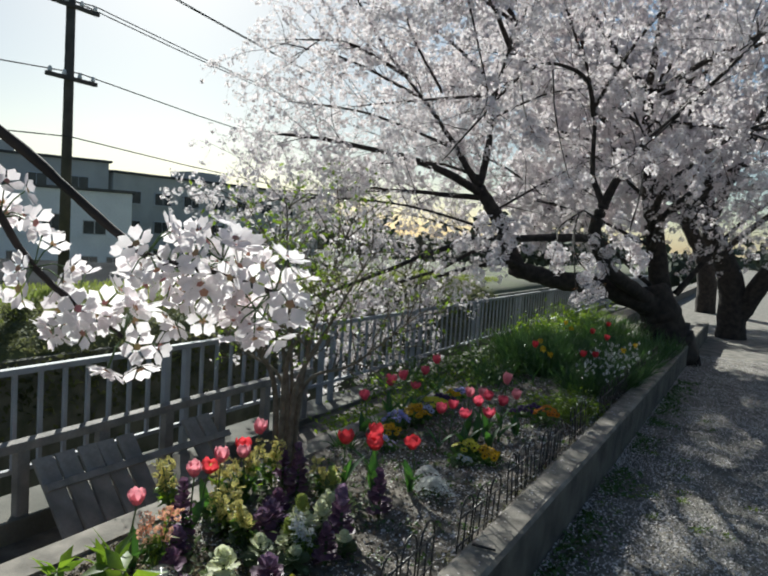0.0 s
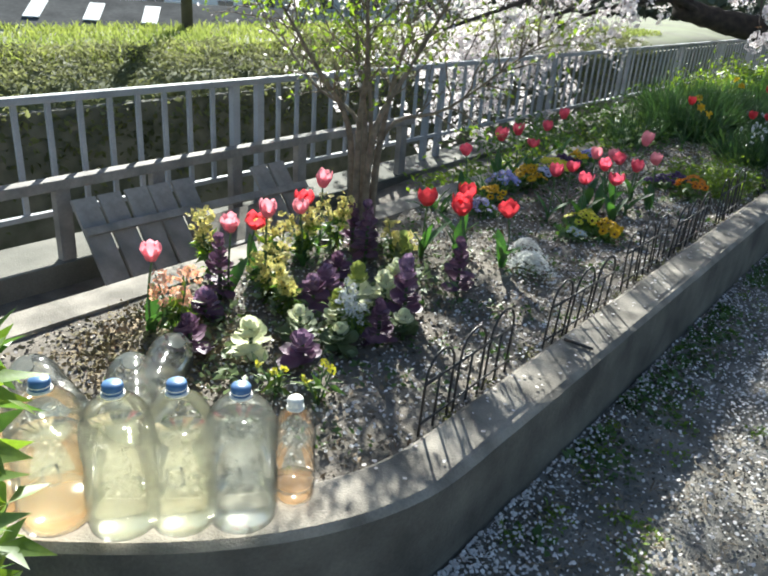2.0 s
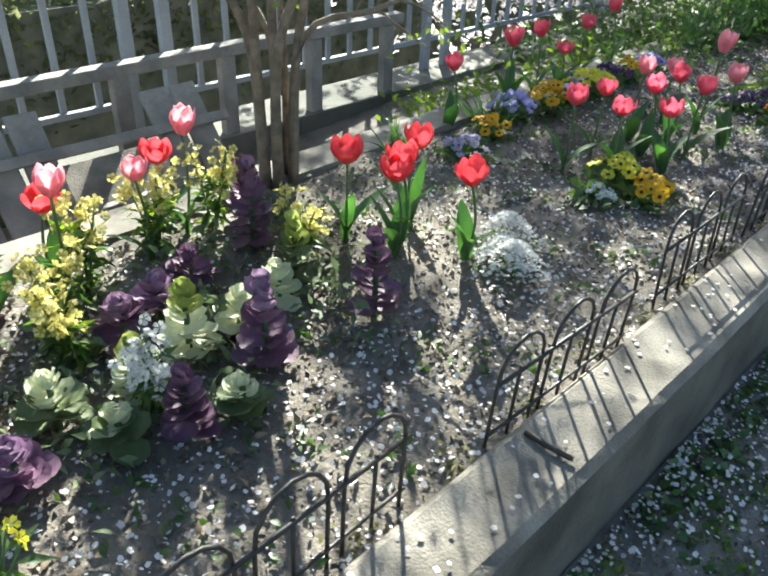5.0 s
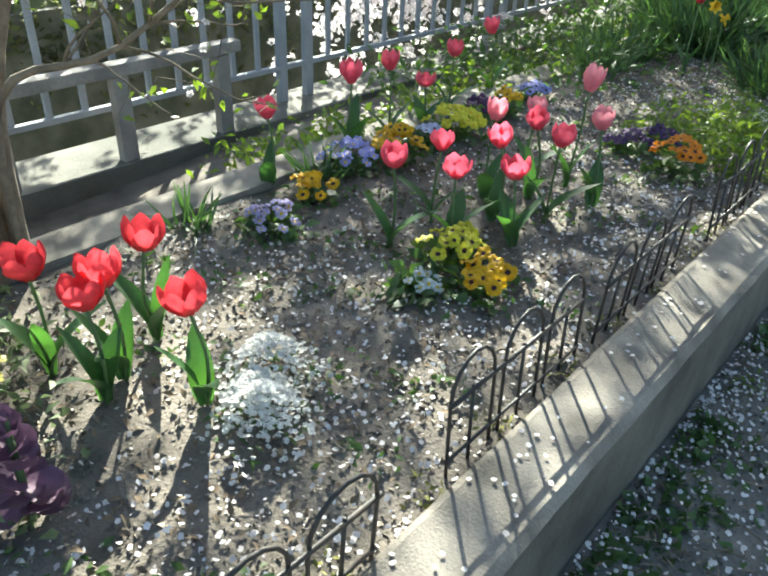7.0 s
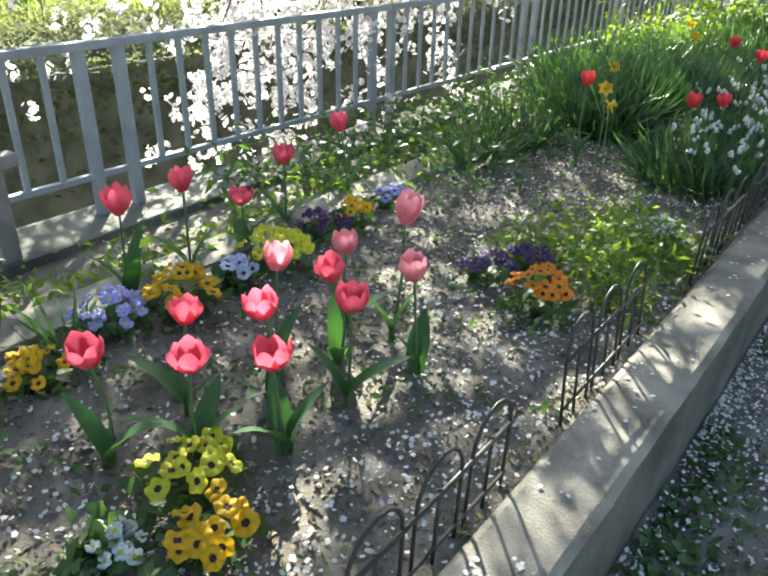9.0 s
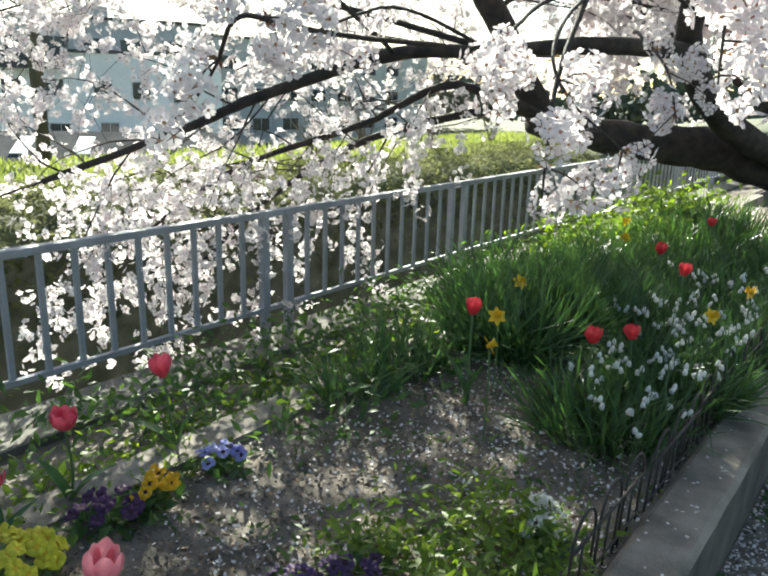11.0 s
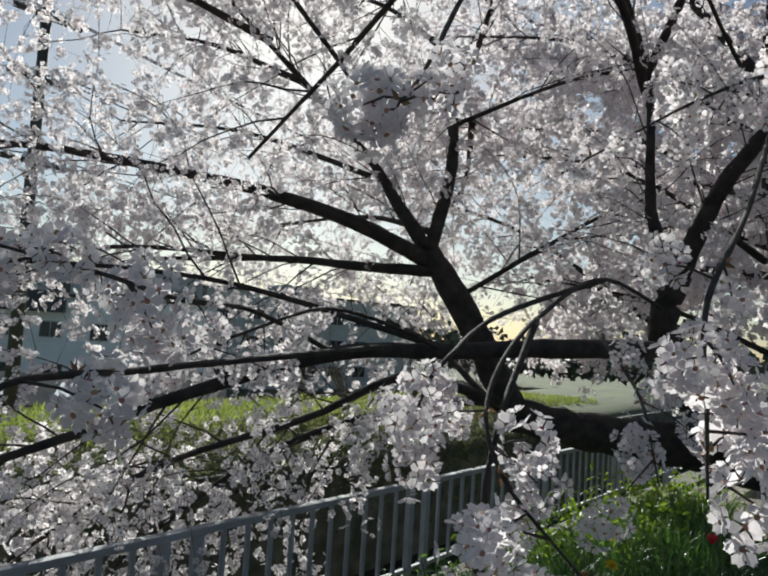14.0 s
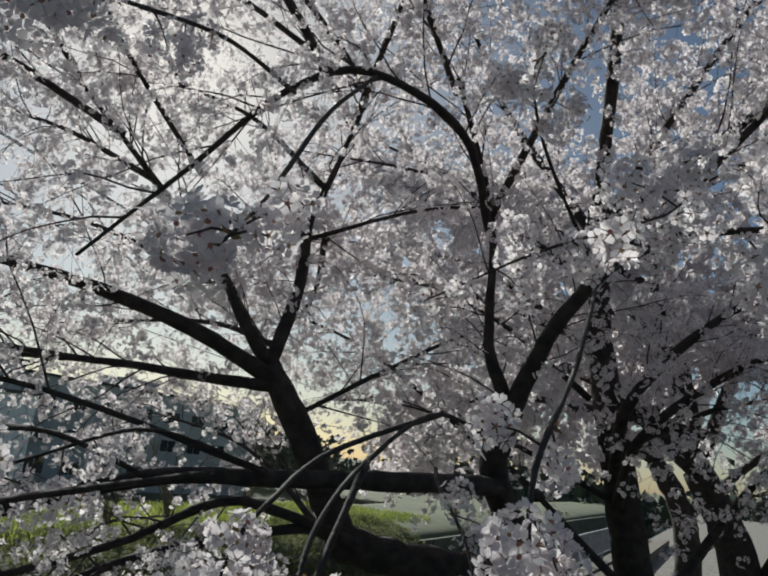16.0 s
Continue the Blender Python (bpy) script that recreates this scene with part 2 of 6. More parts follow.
def blossom_template(r=0.0195):
    v, f, m = [], [], []
    for i in range(5):
        a = i * 2 * math.pi / 5
        c, s = math.cos(a), math.sin(a)
        o = len(v)
        for u, w, h in ((0.15, 0.0, 0.0), (0.62, -0.40, 0.22), (0.98, -0.20, 0.34), (0.88, 0.0, 0.27), (0.98, 0.20, 0.34), (0.62, 0.40, 0.22)):
            v.append((r * (u * c - w * s), r * (u * s + w * c), r * h))
        f += [(o, o + 1, o + 2, o + 3), (o, o + 3, o + 4, o + 5)]
        m += [0, 0]
    o = len(v)
    for i in range(5):
        a = i * 2 * math.pi / 5 + 0.6
        v.append((0.22 * r * math.cos(a), 0.22 * r * math.sin(a), 0.14 * r))
    f += [(o, o + 1, o + 2), (o, o + 2, o + 3, o + 4)]
    m += [1, 1]
    return v, f, m


def puff_template(r=0.03):
    """Five crossed petals for blossom too far off to tell its flowers apart."""
    v, f, m = [], [], []
    rng = np.random.default_rng(5)
    for i in range(6):
        t = turn_many(1, rng)[0]
        o = len(v)
        c = rng.normal(size=3) * r * 0.45
        for a, b in ((-1, -0.5), (0.2, -0.9), (1, 0.3), (-0.1, 1)):
            v.append(tuple(c + t @ np.array([a * r * 0.62, b * r * 0.62, 0.1 * r * a * b])))
        f.append((o, o + 1, o + 2, o + 3))
        m.append(0)
    return v, f, m


def leaf_template(l, w, bend=0.2):
    v = [(0, 0, 0), (-w * 0.5, l * 0.4, bend * l * 0.3), (0, l * 0.45, bend * l * 0.15), (w * 0.5, l * 0.4, bend * l * 0.3), (0, l, bend * l * -0.2)]
    return v, [(0, 2, 1), (0, 3, 2), (1, 2, 4), (2, 3, 4)], [0, 0, 0, 0]


def blade_template(l, w, droop):
    v = []
    for i in range(4):
        t = i / 3
        x = w * (1 - 0.8 * t ** 2) * 0.5
        for s in (-1, 1):
            v.append((s * x, droop * t * t * l, l * (t - 0.25 * droop * t * t)))
    f = [(2 * i, 2 * i + 1, 2 * i + 3, 2 * i + 2) for i in range(3)]
    return v, f, [0] * 3


def grow(limbs, rng, spacing=0.17, length=(0.5, 1.1), droop=0.25, twig_gap=0.10, twig=(0.14, 0.36), cluster_gap=0.055, skip=0.35, lift=0.2, fat=1.0, bare=0.15, follow=0.55, ok=None):
    """Branches and twigs along limbs: returns wood pieces and the places of blossom clusters."""
    wood, places = [], []
    for line, r0, r1 in limbs:
        line = np.asarray(line)
        d = np.linalg.norm(np.diff(line, axis=0), axis=1)
        cum = np.concatenate([[0], np.cumsum(d)])
        total = cum[-1]
        s = total * skip * rng.random()
        while s < total:
            i = min(np.searchsorted(cum, s), len(line) - 1)
            p = line[i]
            tan = line[min(i + 1, len(line) - 1)] - line[max(i - 1, 0)]
            tan = tan / (np.linalg.norm(tan) + 1e-9)
            side = np.cross(tan, rng.normal(size=3))
            side /= np.linalg.norm(side) + 1e-9
            way = follow * tan + 0.8 * side + np.array([0, 0, lift])
            way /= np.linalg.norm(way)
            ln = length[0] + rng.random() * (length[1] - length[0])
            k = 7
            br = [p]
            for j in range(k):
                way = way + rng.normal(size=3) * 0.14 + np.array([0, 0, -droop * (j / k) * 0.5])
                way /= np.linalg.norm(way)
                br.append(br[-1] + way * ln / k)
            br = np.array(br)
            s += spacing * (0.5 + rng.random())
            if ok is not None and not ok(br[[2, 5, 7]]).all():
                continue
            wood.append(tube_data(br, (0.006 + 0.004 * ln) * fat, 0.002 * fat, 4))
            t = bare * ln
            while t < ln:
                q = t / ln * k
                a = int(min(q, k - 1))
                pt = br[a] + (br[a + 1] - br[a]) * (q - a)
                w = (br[a + 1] - br[a]) * k / ln * 0.6 + rng.normal(size=3) * 0.75 + np.array([0, 0, -droop * 0.5])
                w /= np.linalg.norm(w)
                tl = twig[0] + rng.random() * (twig[1] - twig[0])
                mid = pt + w * tl * 0.5 + rng.normal(size=3) * 0.02
                end = pt + w * tl + np.array([0, 0, -droop * tl * 0.6])
                wood.append(tube_data([pt, mid, end], 0.0028 * fat, 0.0013 * fat, 3))
                m = max(1, int(tl / cluster_gap))
                for c in range(1, m + 1):
                    u = c / m
                    places.append((1 - u) ** 2 * pt + 2 * u * (1 - u) * mid + u * u * end + rng.normal(size=3) * 0.008)
                t += twig_gap * (0.6 + 0.8 * rng.random())
            for c in range(3, k + 1):
                if rng.random() < 0.6:
                    places.append(br[c] + rng.normal(size=3) * 0.012)
    return wood, np.array(places)


def flowers_on(name, places, rng, per=5, spread=0.030, template=None, scale=(0.75, 1.2)):
    p = np.repeat(places, per, axis=0)
    off = rng.normal(size=p.shape)
    off /= np.linalg.norm(off, axis=1)[:, None]
    q = p + off * spread * (0.55 + 0.7 * rng.random((len(p), 1))) + np.array([0, 0, -0.008])
    return scatter(name, template or blossom_template(), q, turn_many(len(p), rng, normal=off + 0.35 * rng.normal(size=p.shape), scale=scale), [M_BLOOM, M_BLOOMC])


# ---- ground, bed and kerb ----
def sheet(name, xs, ys, height, material):
    v = [(x, y, height(x, y)) for y in ys for x in xs]
    n = len(xs)
    f = [(j * n + i, j * n + i + 1, (j + 1) * n + i + 1, (j + 1) * n + i) for j in range(len(ys) - 1) for i in range(n - 1)]
    return as_mesh(name, v, f, material)


def fbm(x, y, s):
    return noise.fractal(Vector((x * s, y * s, 3.1)), 1.0, 2.0, 4)


def soil_height(x, y):
    return 0.245 + 0.018 * fbm(x, y, 2.2) + 0.010 * fbm(x, y, 9) + 0.02 * max(0, min(1, (y - 5) / 2))


WALL_X = -2.985
gx = [WALL_X, -2.9, -2.5, -2.0, -1.5, -1.0] + [-0.9 + 0.06 * i for i in range(30)] + [1.2, 2, 4, 8, 20, 60, 400, 3000]
gy = [-3000, -400, -60, -10, -4] + [-2 + 0.12 * i for i in range(110)] + [12, 14, 18, 30, 60, 400, 3000]
ground = tagged(put("ground", sheet("ground", gx, gy, lambda x, y: 0.012 * fbm(x, y, 1.3) + 0.006 * fbm(x, y, 7) if -1 < x < 1.3 and -2 < y < 12 else 0.0, M_PATH)),
                "grey gravelly footpath strewn with fallen petals", "path", kind="structure")
bank = tagged(put("ground_far_bank", sheet("far_bank", [-3000, -400, -60, -30, -24, -20, -17, -14.5, -14, -12.5, -11.4, -10.4, -9.8, -9.4, -9.0, -8.95, -3.02, WALL_X],
                  [-3000, -400, -60, -20] + [-12 + 1.0 * i for i in range(60)] + [60, 120, 400, 3000],
                  lambda x, y: float(np.interp(x, [-24, -17, -14.5, -10.4, -9.4, -9.0, -8.95, -3.02, WALL_X], [-4.0, -2.2, -0.25, -0.22, -0.40, -0.62, -2.9, -2.9, 0.0]))
                  + (0.08 * fbm(x, y, 0.4) if -60 < x < -9.1 else 0), M_EARTHFAR)),
              "grassy canal bank falling to dark water", "canal bank", kind="structure")
canal = tagged(put("water", sheet("water", [-8.95, -6.5, -4.5, -3.0], [-60, -20, 0, 10, 20, 40, 120], lambda x, y: -2.75, M_WATER)),
               "dark still canal water below the fence", "water", kind="structure")

ys_bed = [0.9 + 0.05 * i for i in range(220)]
xs_bed = [-2.0 + 0.04 * i for i in range(28)]


def kerb_x(y):
    """The outer face of the kerb, which bends in towards its near end."""
    return -0.762 - 0.77 * max(0.0, 1.75 - y) ** 2.15


bed_v, bed_f = [], []
for y in ys_bed:
    x1 = kerb_x(y) - 0.10
    for i in range(28):
        u = i / 27
        x = -2.03 + (x1 + 2.03) * u
        bed_v.append((x, y, soil_height(x, y)))
for j in range(len(ys_bed) - 1):
    for i in range(27):
        bed_f.append((j * 28 + i, j * 28 + i + 1, (j + 1) * 28 + i + 1, (j + 1) * 28 + i))
bed = tagged(put("ground_flower_bed", as_mesh("bed_soil", bed_v, bed_f, M_SOIL)), "dark crumbly soil of a raised flower bed", "flower bed", kind="structure")

# the kerb: one long run of rough concrete, swept along its curve
ky = [0.48, 0.54, 0.60, 0.66, 0.72, 0.78, 0.84, 0.90, 0.95] + [1.0 + 0.06 * i for i in range(210)]
prof = [(0.0, 0.0), (0.004, 0.262), (-0.012, 0.276), (-0.130, 0.278), (-0.145, 0.268), (-0.145, 0.0)]
kerb_line = []
for y in ky:
    e = 0.01
    dx = (kerb_x(y + e) - kerb_x(y - e)) / (2 * e)
    nrm = Vector((1, -dx)).normalized()
    kerb_line.append((kerb_x(y), y, nrm))
kv, kf = [], []
krng = random.Random(4)
for x, y, nrm in kerb_line:
    for a, z in prof:
        j = 0.004 * noise.noise(Vector((y * 7, a * 30, z * 9))) + krng.uniform(-0.0012, 0.0012)
        kv.append((x + nrm.x * (a + j), y + nrm.y * (a + j), z + (j if z > 0.1 else 0)))
k = len(prof)
for j in range(len(kerb_line) - 1):
    for i in range(k - 1):
        kf.append((j * k + i + 1, j * k + i, (j + 1) * k + i, (j + 1) * k + i + 1))
kf += [tuple(range(k)), tuple(range(len(kv) - 1, len(kv) - 1 - k, -1))]
kerb = tagged(put("kerb", as_mesh("kerb", kv, kf, M_CONC, smooth=False)), "worn grey concrete kerb round the flower bed", "kerb", kind="structure")

# the whole outer face takes a darker, rougher concrete than the top
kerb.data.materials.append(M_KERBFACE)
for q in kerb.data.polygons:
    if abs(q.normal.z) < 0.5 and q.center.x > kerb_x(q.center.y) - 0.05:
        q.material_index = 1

# the back of the bed: edging, a gap, and the ledge that carries the fence
for nm, x0, x1, z0, z1, mt, lb in (("trim_back_edging", -2.17, -2.03, -0.1, 0.262, M_CONC, "narrow concrete edging behind the bed"),
                                   ("ledge", WALL_X, -2.70, -3.0, 0.14, M_LEDGE, "concrete ledge under the fence, top of the canal wall"),
                                   ("ground_gutter", -2.70, -2.17, -0.1, 0.045, M_SOIL, "dark earth gutter behind the flower bed")):
    n = 60
    y0, y1 = (-6, 30) if nm != "trim_back_edging" else (0.4, 13)
    v, f = [], []
    for i in range(n + 1):
        y = y0 + (y1 - y0) * i / n
        j = 0.008 * noise.noise(Vector((y * 3, x0, 0)))
        up = 0.17 * max(0.0, min(1.0, (y - 3.4) / 0.5)) if nm == "ground_gutter" else 0.0
        v += [(x0, y, z0), (x1 + j, y, z0), (x1 + j, y, z1 + up + j * 0.5), (x0, y, z1 + up * 0.4 + j * 0.4)]
    for i in range(n):
        for a in range(4):
            f.append((i * 4 + a, (i + 1) * 4 + a, (i + 1) * 4 + (a + 1) % 4, i * 4 + (a + 1) % 4))
    f += [(0, 1, 2, 3), (n * 4 + 3, n * 4 + 2, n * 4 + 1, n * 4)]
    tagged(put(nm, as_mesh(nm, v, f, mt, smooth=False)), lb, "edging", kind="structure")


# ---- fence ----
def guard_fence():
    root = base("guard_fence", (-2.88, 0, 0.14), "grey aluminium guard fence with upright bars on a ledge", "fence")
    y0, n = 3.0 - 1.6 * 5, 17
    bar = box_mesh("bar", 0.016, 0.022, 0.46, M_ALU, 0.003)
    post = box_mesh("post", 0.034, 0.042, 0.60, M_ALU, 0.004)
    for i in range(n):
        y = y0 + 1.6 * i
        for d in (0.0, -0.155):
            put("post", post, root, pose(0, y + d, 0.30))
        for b in range(1, 11):
            put("bar", bar, root, pose(0, y + (1.445) * b / 11, 0.375))
    length = 1.6 * n
    put("top_rail", box_mesh("top_rail", 0.045, length, 0.030, M_ALU, 0.008, (0, y0 + length / 2 - 0.2, 0.603)), root)
    put("bottom_rail", box_mesh("bottom_rail", 0.026, length, 0.022, M_ALU, 0.004, (0.003, y0 + length / 2 - 0.2, 0.150)), root)
    return root


guard_fence()


def timber_rail():
    root = base("timber_rail", (-2.745, 0, 0.14), "low weathered wooden rail on short posts in front of the fence", "wooden rail")
    line = box_mesh("rail", 0.060, 5.6, 0.042, M_WOOD, 0.007)
    put("rail", line, root, pose(0, 1.30, 0.306, 0.35, 0, 0))
    post = box_mesh("rail_post", 0.04, 0.060, 0.30, M_WOOD, 0.005)
    for i in range(13):
        put("post", post, root, pose(0, 4.02 - 0.43 * i, 0.145, 0, 0, 0))
    return root


timber_rail()


def leaning_boards():
    root = base("slatted_board", (-2.39, 1.86, 0.045), "grey weathered plank panel leaning behind the bed", "plank panel")
    plank = box_mesh("plank", 0.016, 0.098, 0.45, M_WOOD, 0.004)
    for i in range(5):
        put("plank", plank, root, pose(-0.14, 0.05 + 0.112 * i, 0.175, 0, -38 + (i % 3), -2 + 2 * (i % 2)))
    for i in (8, 9):
        put("plank", plank, root, pose(-0.14, 0.05 + 0.112 * i, 0.170, 0, -39, 1))
    put("crossbar", box_mesh("crossbar", 0.020, 1.16, 0.034, M_WOOD, 0.004), root, pose(-0.170, 0.58, 0.250, -0.6, -38, 0))
    put("board", box_mesh("board", 0.20, 0.36, 0.018, M_CONC, 0.004), root, pose(-0.14, 0.73, 0.13, 0, 30, 0), "pale flat board")
    put("board", box_mesh("board", 0.03, 0.40, 0.10, M_WOOD, 0.004), root, pose(-0.05, 0.73, 0.05, 0, 0, 0), "dark wooden board on edge")
    return root


leaning_boards()


# ---- wire edging ----
def edging_panel():
    root = base("wire_edging", (0, 0, 0), "black wire hoop edging panel along the kerb", "garden edging", "hoop edging panels")
    r = 0.0036
    for h in range(3):
        y = 0.155 * h
        w = 0.125
        arc = [(0, y, -0.03), (0, y, 0.06), (0, y, 0.125)] + [(0, y + w / 2 - w / 2 * math.cos(a), 0.135 + 0.072 * math.sin(a)) for a in [math.pi * q / 8 for q in range(1, 8)]] + [(0, y + w, 0.125), (0, y + w, 0.06), (0, y + w, -0.03)]
        put("hoop", tube("hoop", arc, r, r, M_WIRE, 5), root)
        put("upright", tube("upright", [(0, y + w / 2, -0.03), (0, y + w / 2, 0.05), (0, y + w / 2, 0.14)], r, r, M_WIRE, 5), root)
    for z, q in ((0.135, 0.0042), (0.022, 0.0034)):
        put("crossbar", tube("crossbar", [(0.003, -0.004, z), (0.003, 0.22, z), (0.003, 0.44, z)], q, q, M_WIRE, 5), root)
    return root


first = edging_panel()
first.matrix_basis = pose(-0.934, 1.78, 0.262, 0, 2, 1.5)
for x, y, rz, ry in ((-0.926, 2.41, -1.5, 3), (-0.938, 3.055, 0, -2), (-0.935, 3.57, 0.5, 2), (-0.935, 4.24, 0.5, -3), (-0.93, 5.06, 0, 2),
                     (-0.925, 5.55, 0, 3), (-0.92, 6.03, 1, -2), (-0.915, 6.51, -1, 2), (-0.91, 6.99, 0, -2), (-0.91, 7.47, 0, 2)):
    copy_thing(first, pose(x, y, 0.262, 0, ry, rz))


tagged(put("stick", tube("stick", [(-0.882, 2.462, 0.284), (-0.838, 2.460, 0.286), (-0.790, 2.466, 0.284)], 0.006, 0.0045, M_WIRE, 6)), "short dark stick lying across the kerb", "stick")


# ---- bottles on the kerb ----
M_PET = clear_mat("clouded_plastic", (0.66, 0.68, 0.62), 0.085)
M_YWATER = clear_mat("yellowish_water", (0.66, 0.64, 0.42), 0.135, 0.03)
M_CWATER = clear_mat("clear_water", (0.62, 0.64, 0.58), 0.05, 0.03)
M_ORANGE = clear_mat("orange_dregs", (0.52, 0.30, 0.13), 0.5, 0.2)
M_CAPB = mat("blue_cap", (0.06, 0.16, 0.34), (0.05, 0.12, 0.26), 20, 0.4, 0.1)
M_CAPW = mat("white_cap", (0.78, 0.76, 0.70), (0.70, 0.68, 0.62), 20, 0.45, 0.1)


def lathe(name, prof, material, sides=28):
    v = [(r * math.cos(2 * math.pi * i / sides), r * math.sin(2 * math.pi * i / sides), z) for r, z in prof for i in range(sides)]
    f = [(j * sides + i, j * sides + (i + 1) % sides, (j + 1) * sides + (i + 1) % sides, (j + 1) * sides + i) for j in range(len(prof) - 1) for i in range(sides)]
    f += [tuple(range(sides - 1, -1, -1)), tuple(range((len(prof) - 1) * sides, len(prof) * sides))]
    return as_mesh(name, v, f, material)


def bottle(h, r, fill, cap, water, label, dregs=False, handle=False):
    root = base("water_bottle", (0, 0, 0), label, "bottle", "water bottles on the kerb")
    n = 0.0125 + 0.0025 * (r > 0.05)
    sh = h * 0.70
    prof = [(r * 0.80, 0.0), (r * 0.96, 0.008), (r, 0.02), (r * 0.985, 0.030), (r, 0.040), (r, h * 0.16), (r * 0.985, h * 0.175), (r, h * 0.19), (r * 0.995, h * 0.36), (r * 0.955, h * 0.40),
            (r * 0.955, h * 0.52), (r * 0.995, h * 0.555), (r * 0.965, h * 0.575), (r * 0.995, h * 0.595), (r * 0.97, h * 0.615), (r, h * 0.635), (r * 0.99, sh * 0.97), (r * 0.955, h * 0.735), (r * 0.885, h * 0.785), (r * 0.77, h * 0.83), (r * 0.60, h * 0.872), (r * 0.40, h * 0.905), (n * 1.1, h * 0.928), (n, h * 0.945)]
    ob = put("body", lathe("bottle_body", prof, M_PET), root)
    ob.visible_shadow = False
    lv = h * fill
    inner = [(max(q - 0.003, 0.004), z + 0.003) for q, z in prof if z < lv - 0.004]
    last = inner[-1][0]
    ob = put("water", lathe("bottle_water", inner + [(last * 0.99, lv)], water), root, None, "still water")
    ob.visible_shadow = False
    if dregs:
        ob = put("sediment", lathe("bottle_dregs", [(r * 0.78, 0.004), (r * 0.955, 0.02), (r * 0.955, h * 0.16), (r * 0.9, h * 0.17)], M_ORANGE), root, None, "orange sediment")
        ob.visible_shadow = False
    z0 = h * 0.935
    put("cap", lathe("bottle_cap", [(n * 1.22, z0), (n * 1.25, z0 + 0.003), (n * 1.25, z0 + 0.015), (n * 1.12, z0 + 0.018)], cap, 20), root, None, "screw cap")
    put("cap_band", lathe("cap_band", [(n * 1.262, z0 + 0.005), (n * 1.268, z0 + 0.0055), (n * 1.268, z0 + 0.0068), (n * 1.262, z0 + 0.0072)], M_CAPW, 20), root)
    put("neck_ring", lathe("bottle_ring", [(n * 1.3, z0 - 0.006), (n * 1.42, z0 - 0.005), (n * 1.42, z0 - 0.001), (n * 1.25, z0)], M_CAPW, 20), root)
    if handle:
        loop = [(r * 1.0, 0.010, h * 0.55), (r * 1.02, -0.012, h * 0.54), (r * 1.02, -0.014, h * 0.45), (r * 1.0, 0.0, h * 0.41), (r * 1.02, 0.013, h * 0.44), (r * 1.0, 0.010, h * 0.55)]
        ob = put("grip", as_mesh("grip", *tube_data(smooth_line(loop, 4), 0.0022, 0.0022, 6), M_PET), root)
        ob.visible_shadow = False
    return root


def bottles():
    yl, cl = "large clouded plastic bottle of yellowish water on the kerb", "large clear plastic bottle of water on the kerb"
    rows = [(-1.002, 1.282, 0.300, 0.069, 0.72, M_CAPB, M_CWATER, cl, False, True), (-1.076, 1.197, 0.312, 0.066, 0.62, M_CAPB, M_YWATER, yl, False, True),
            (-1.148, 1.115, 0.312, 0.067, 0.68, M_CAPB, M_YWATER, yl, False, False), (-1.250, 1.036, 0.310, 0.070, 0.60, M_CAPB, M_YWATER, yl, True, True),
            (-1.355, 0.955, 0.315, 0.067, 0.66, M_CAPB, M_YWATER, yl, True, False),
            (-0.968, 1.388, 0.236, 0.043, 0.20, M_CAPW, M_ORANGE, "small clouded plastic bottle with an orange residue", False, False),
            (-1.36, 1.275, 0.30, 0.062, 0.30, M_CAPW, M_CWATER, cl, False, False), (-1.50, 1.195, 0.30, 0.062, 0.30, M_CAPW, M_CWATER, cl, False, False), (-1.42, 1.36, 0.31, 0.060, 0.3, M_CAPW, M_CWATER, cl, False, False)]
    for i, (x, y, h, r, fl, cap, wa, lb, dr, hd) in enumerate(rows):
        b = bottle(h, r, fl, cap, wa, lb, dr, hd)
        if i < 6:
            b.matrix_basis = pose(x, y, 0.279, 0, 0, -52 + 9 * i)
        else:
            b.matrix_basis = pose(x, y, soil_height(x, y) + r, 88, 0, (238, 262, 222)[i - 6])


bottles()


# ---- flowers ----
M_TRED = mat("tulip_red", (0.76, 0.075, 0.095), (0.70, 0.05, 0.07), 20, 0.5, 0.05, through_light=0.5, vary=0.12)
M_TROSE = mat("tulip_rose", (0.76, 0.13, 0.20), (0.70, 0.08, 0.13), 20, 0.5, 0.05, through_light=0.5, vary=0.12)
M_TPINK = mat("tulip_pink", (0.80, 0.33, 0.38), (0.76, 0.23, 0.30), 20, 0.5, 0.05, through_light=0.5, vary=0.12)
M_STEM = mat("flower_stem", (0.12, 0.19, 0.07), (0.09, 0.15, 0.06), 20, 0.5, 0.1, through_light=0.2)
M_STAMEN = mat("tulip_stamen", (0.05, 0.04, 0.02), (0.2, 0.16, 0.03), 60, 0.7, 0)


def petal_mesh(name, l, w, cup, material, tip=0.25, back=0.0):
    """A cupped petal that rises from its base: five rows of three."""
    v, f = [], []
    for j in range(6):
        t = j / 5
        half = w * (math.sin(math.pi * (0.14 + 0.66 * t)) ** 0.75) * (1 - (tip + 0.2) * t ** 6) * 0.5
        out = cup * math.sin(math.pi * (0.05 + 0.62 * t)) + back * t * t
        for i in (-1, -0.5, 0, 0.5, 1):
            v.append((half * i, -out + 0.16 * half * i * i * 2 - 0.002, l * t - 0.06 * l * abs(i) * t))
    for j in range(5):
        for i in range(4):
            a = j * 5 + i
            f.append((a, a + 1, a + 6, a + 5))
    return as_mesh(name, v, f, material)


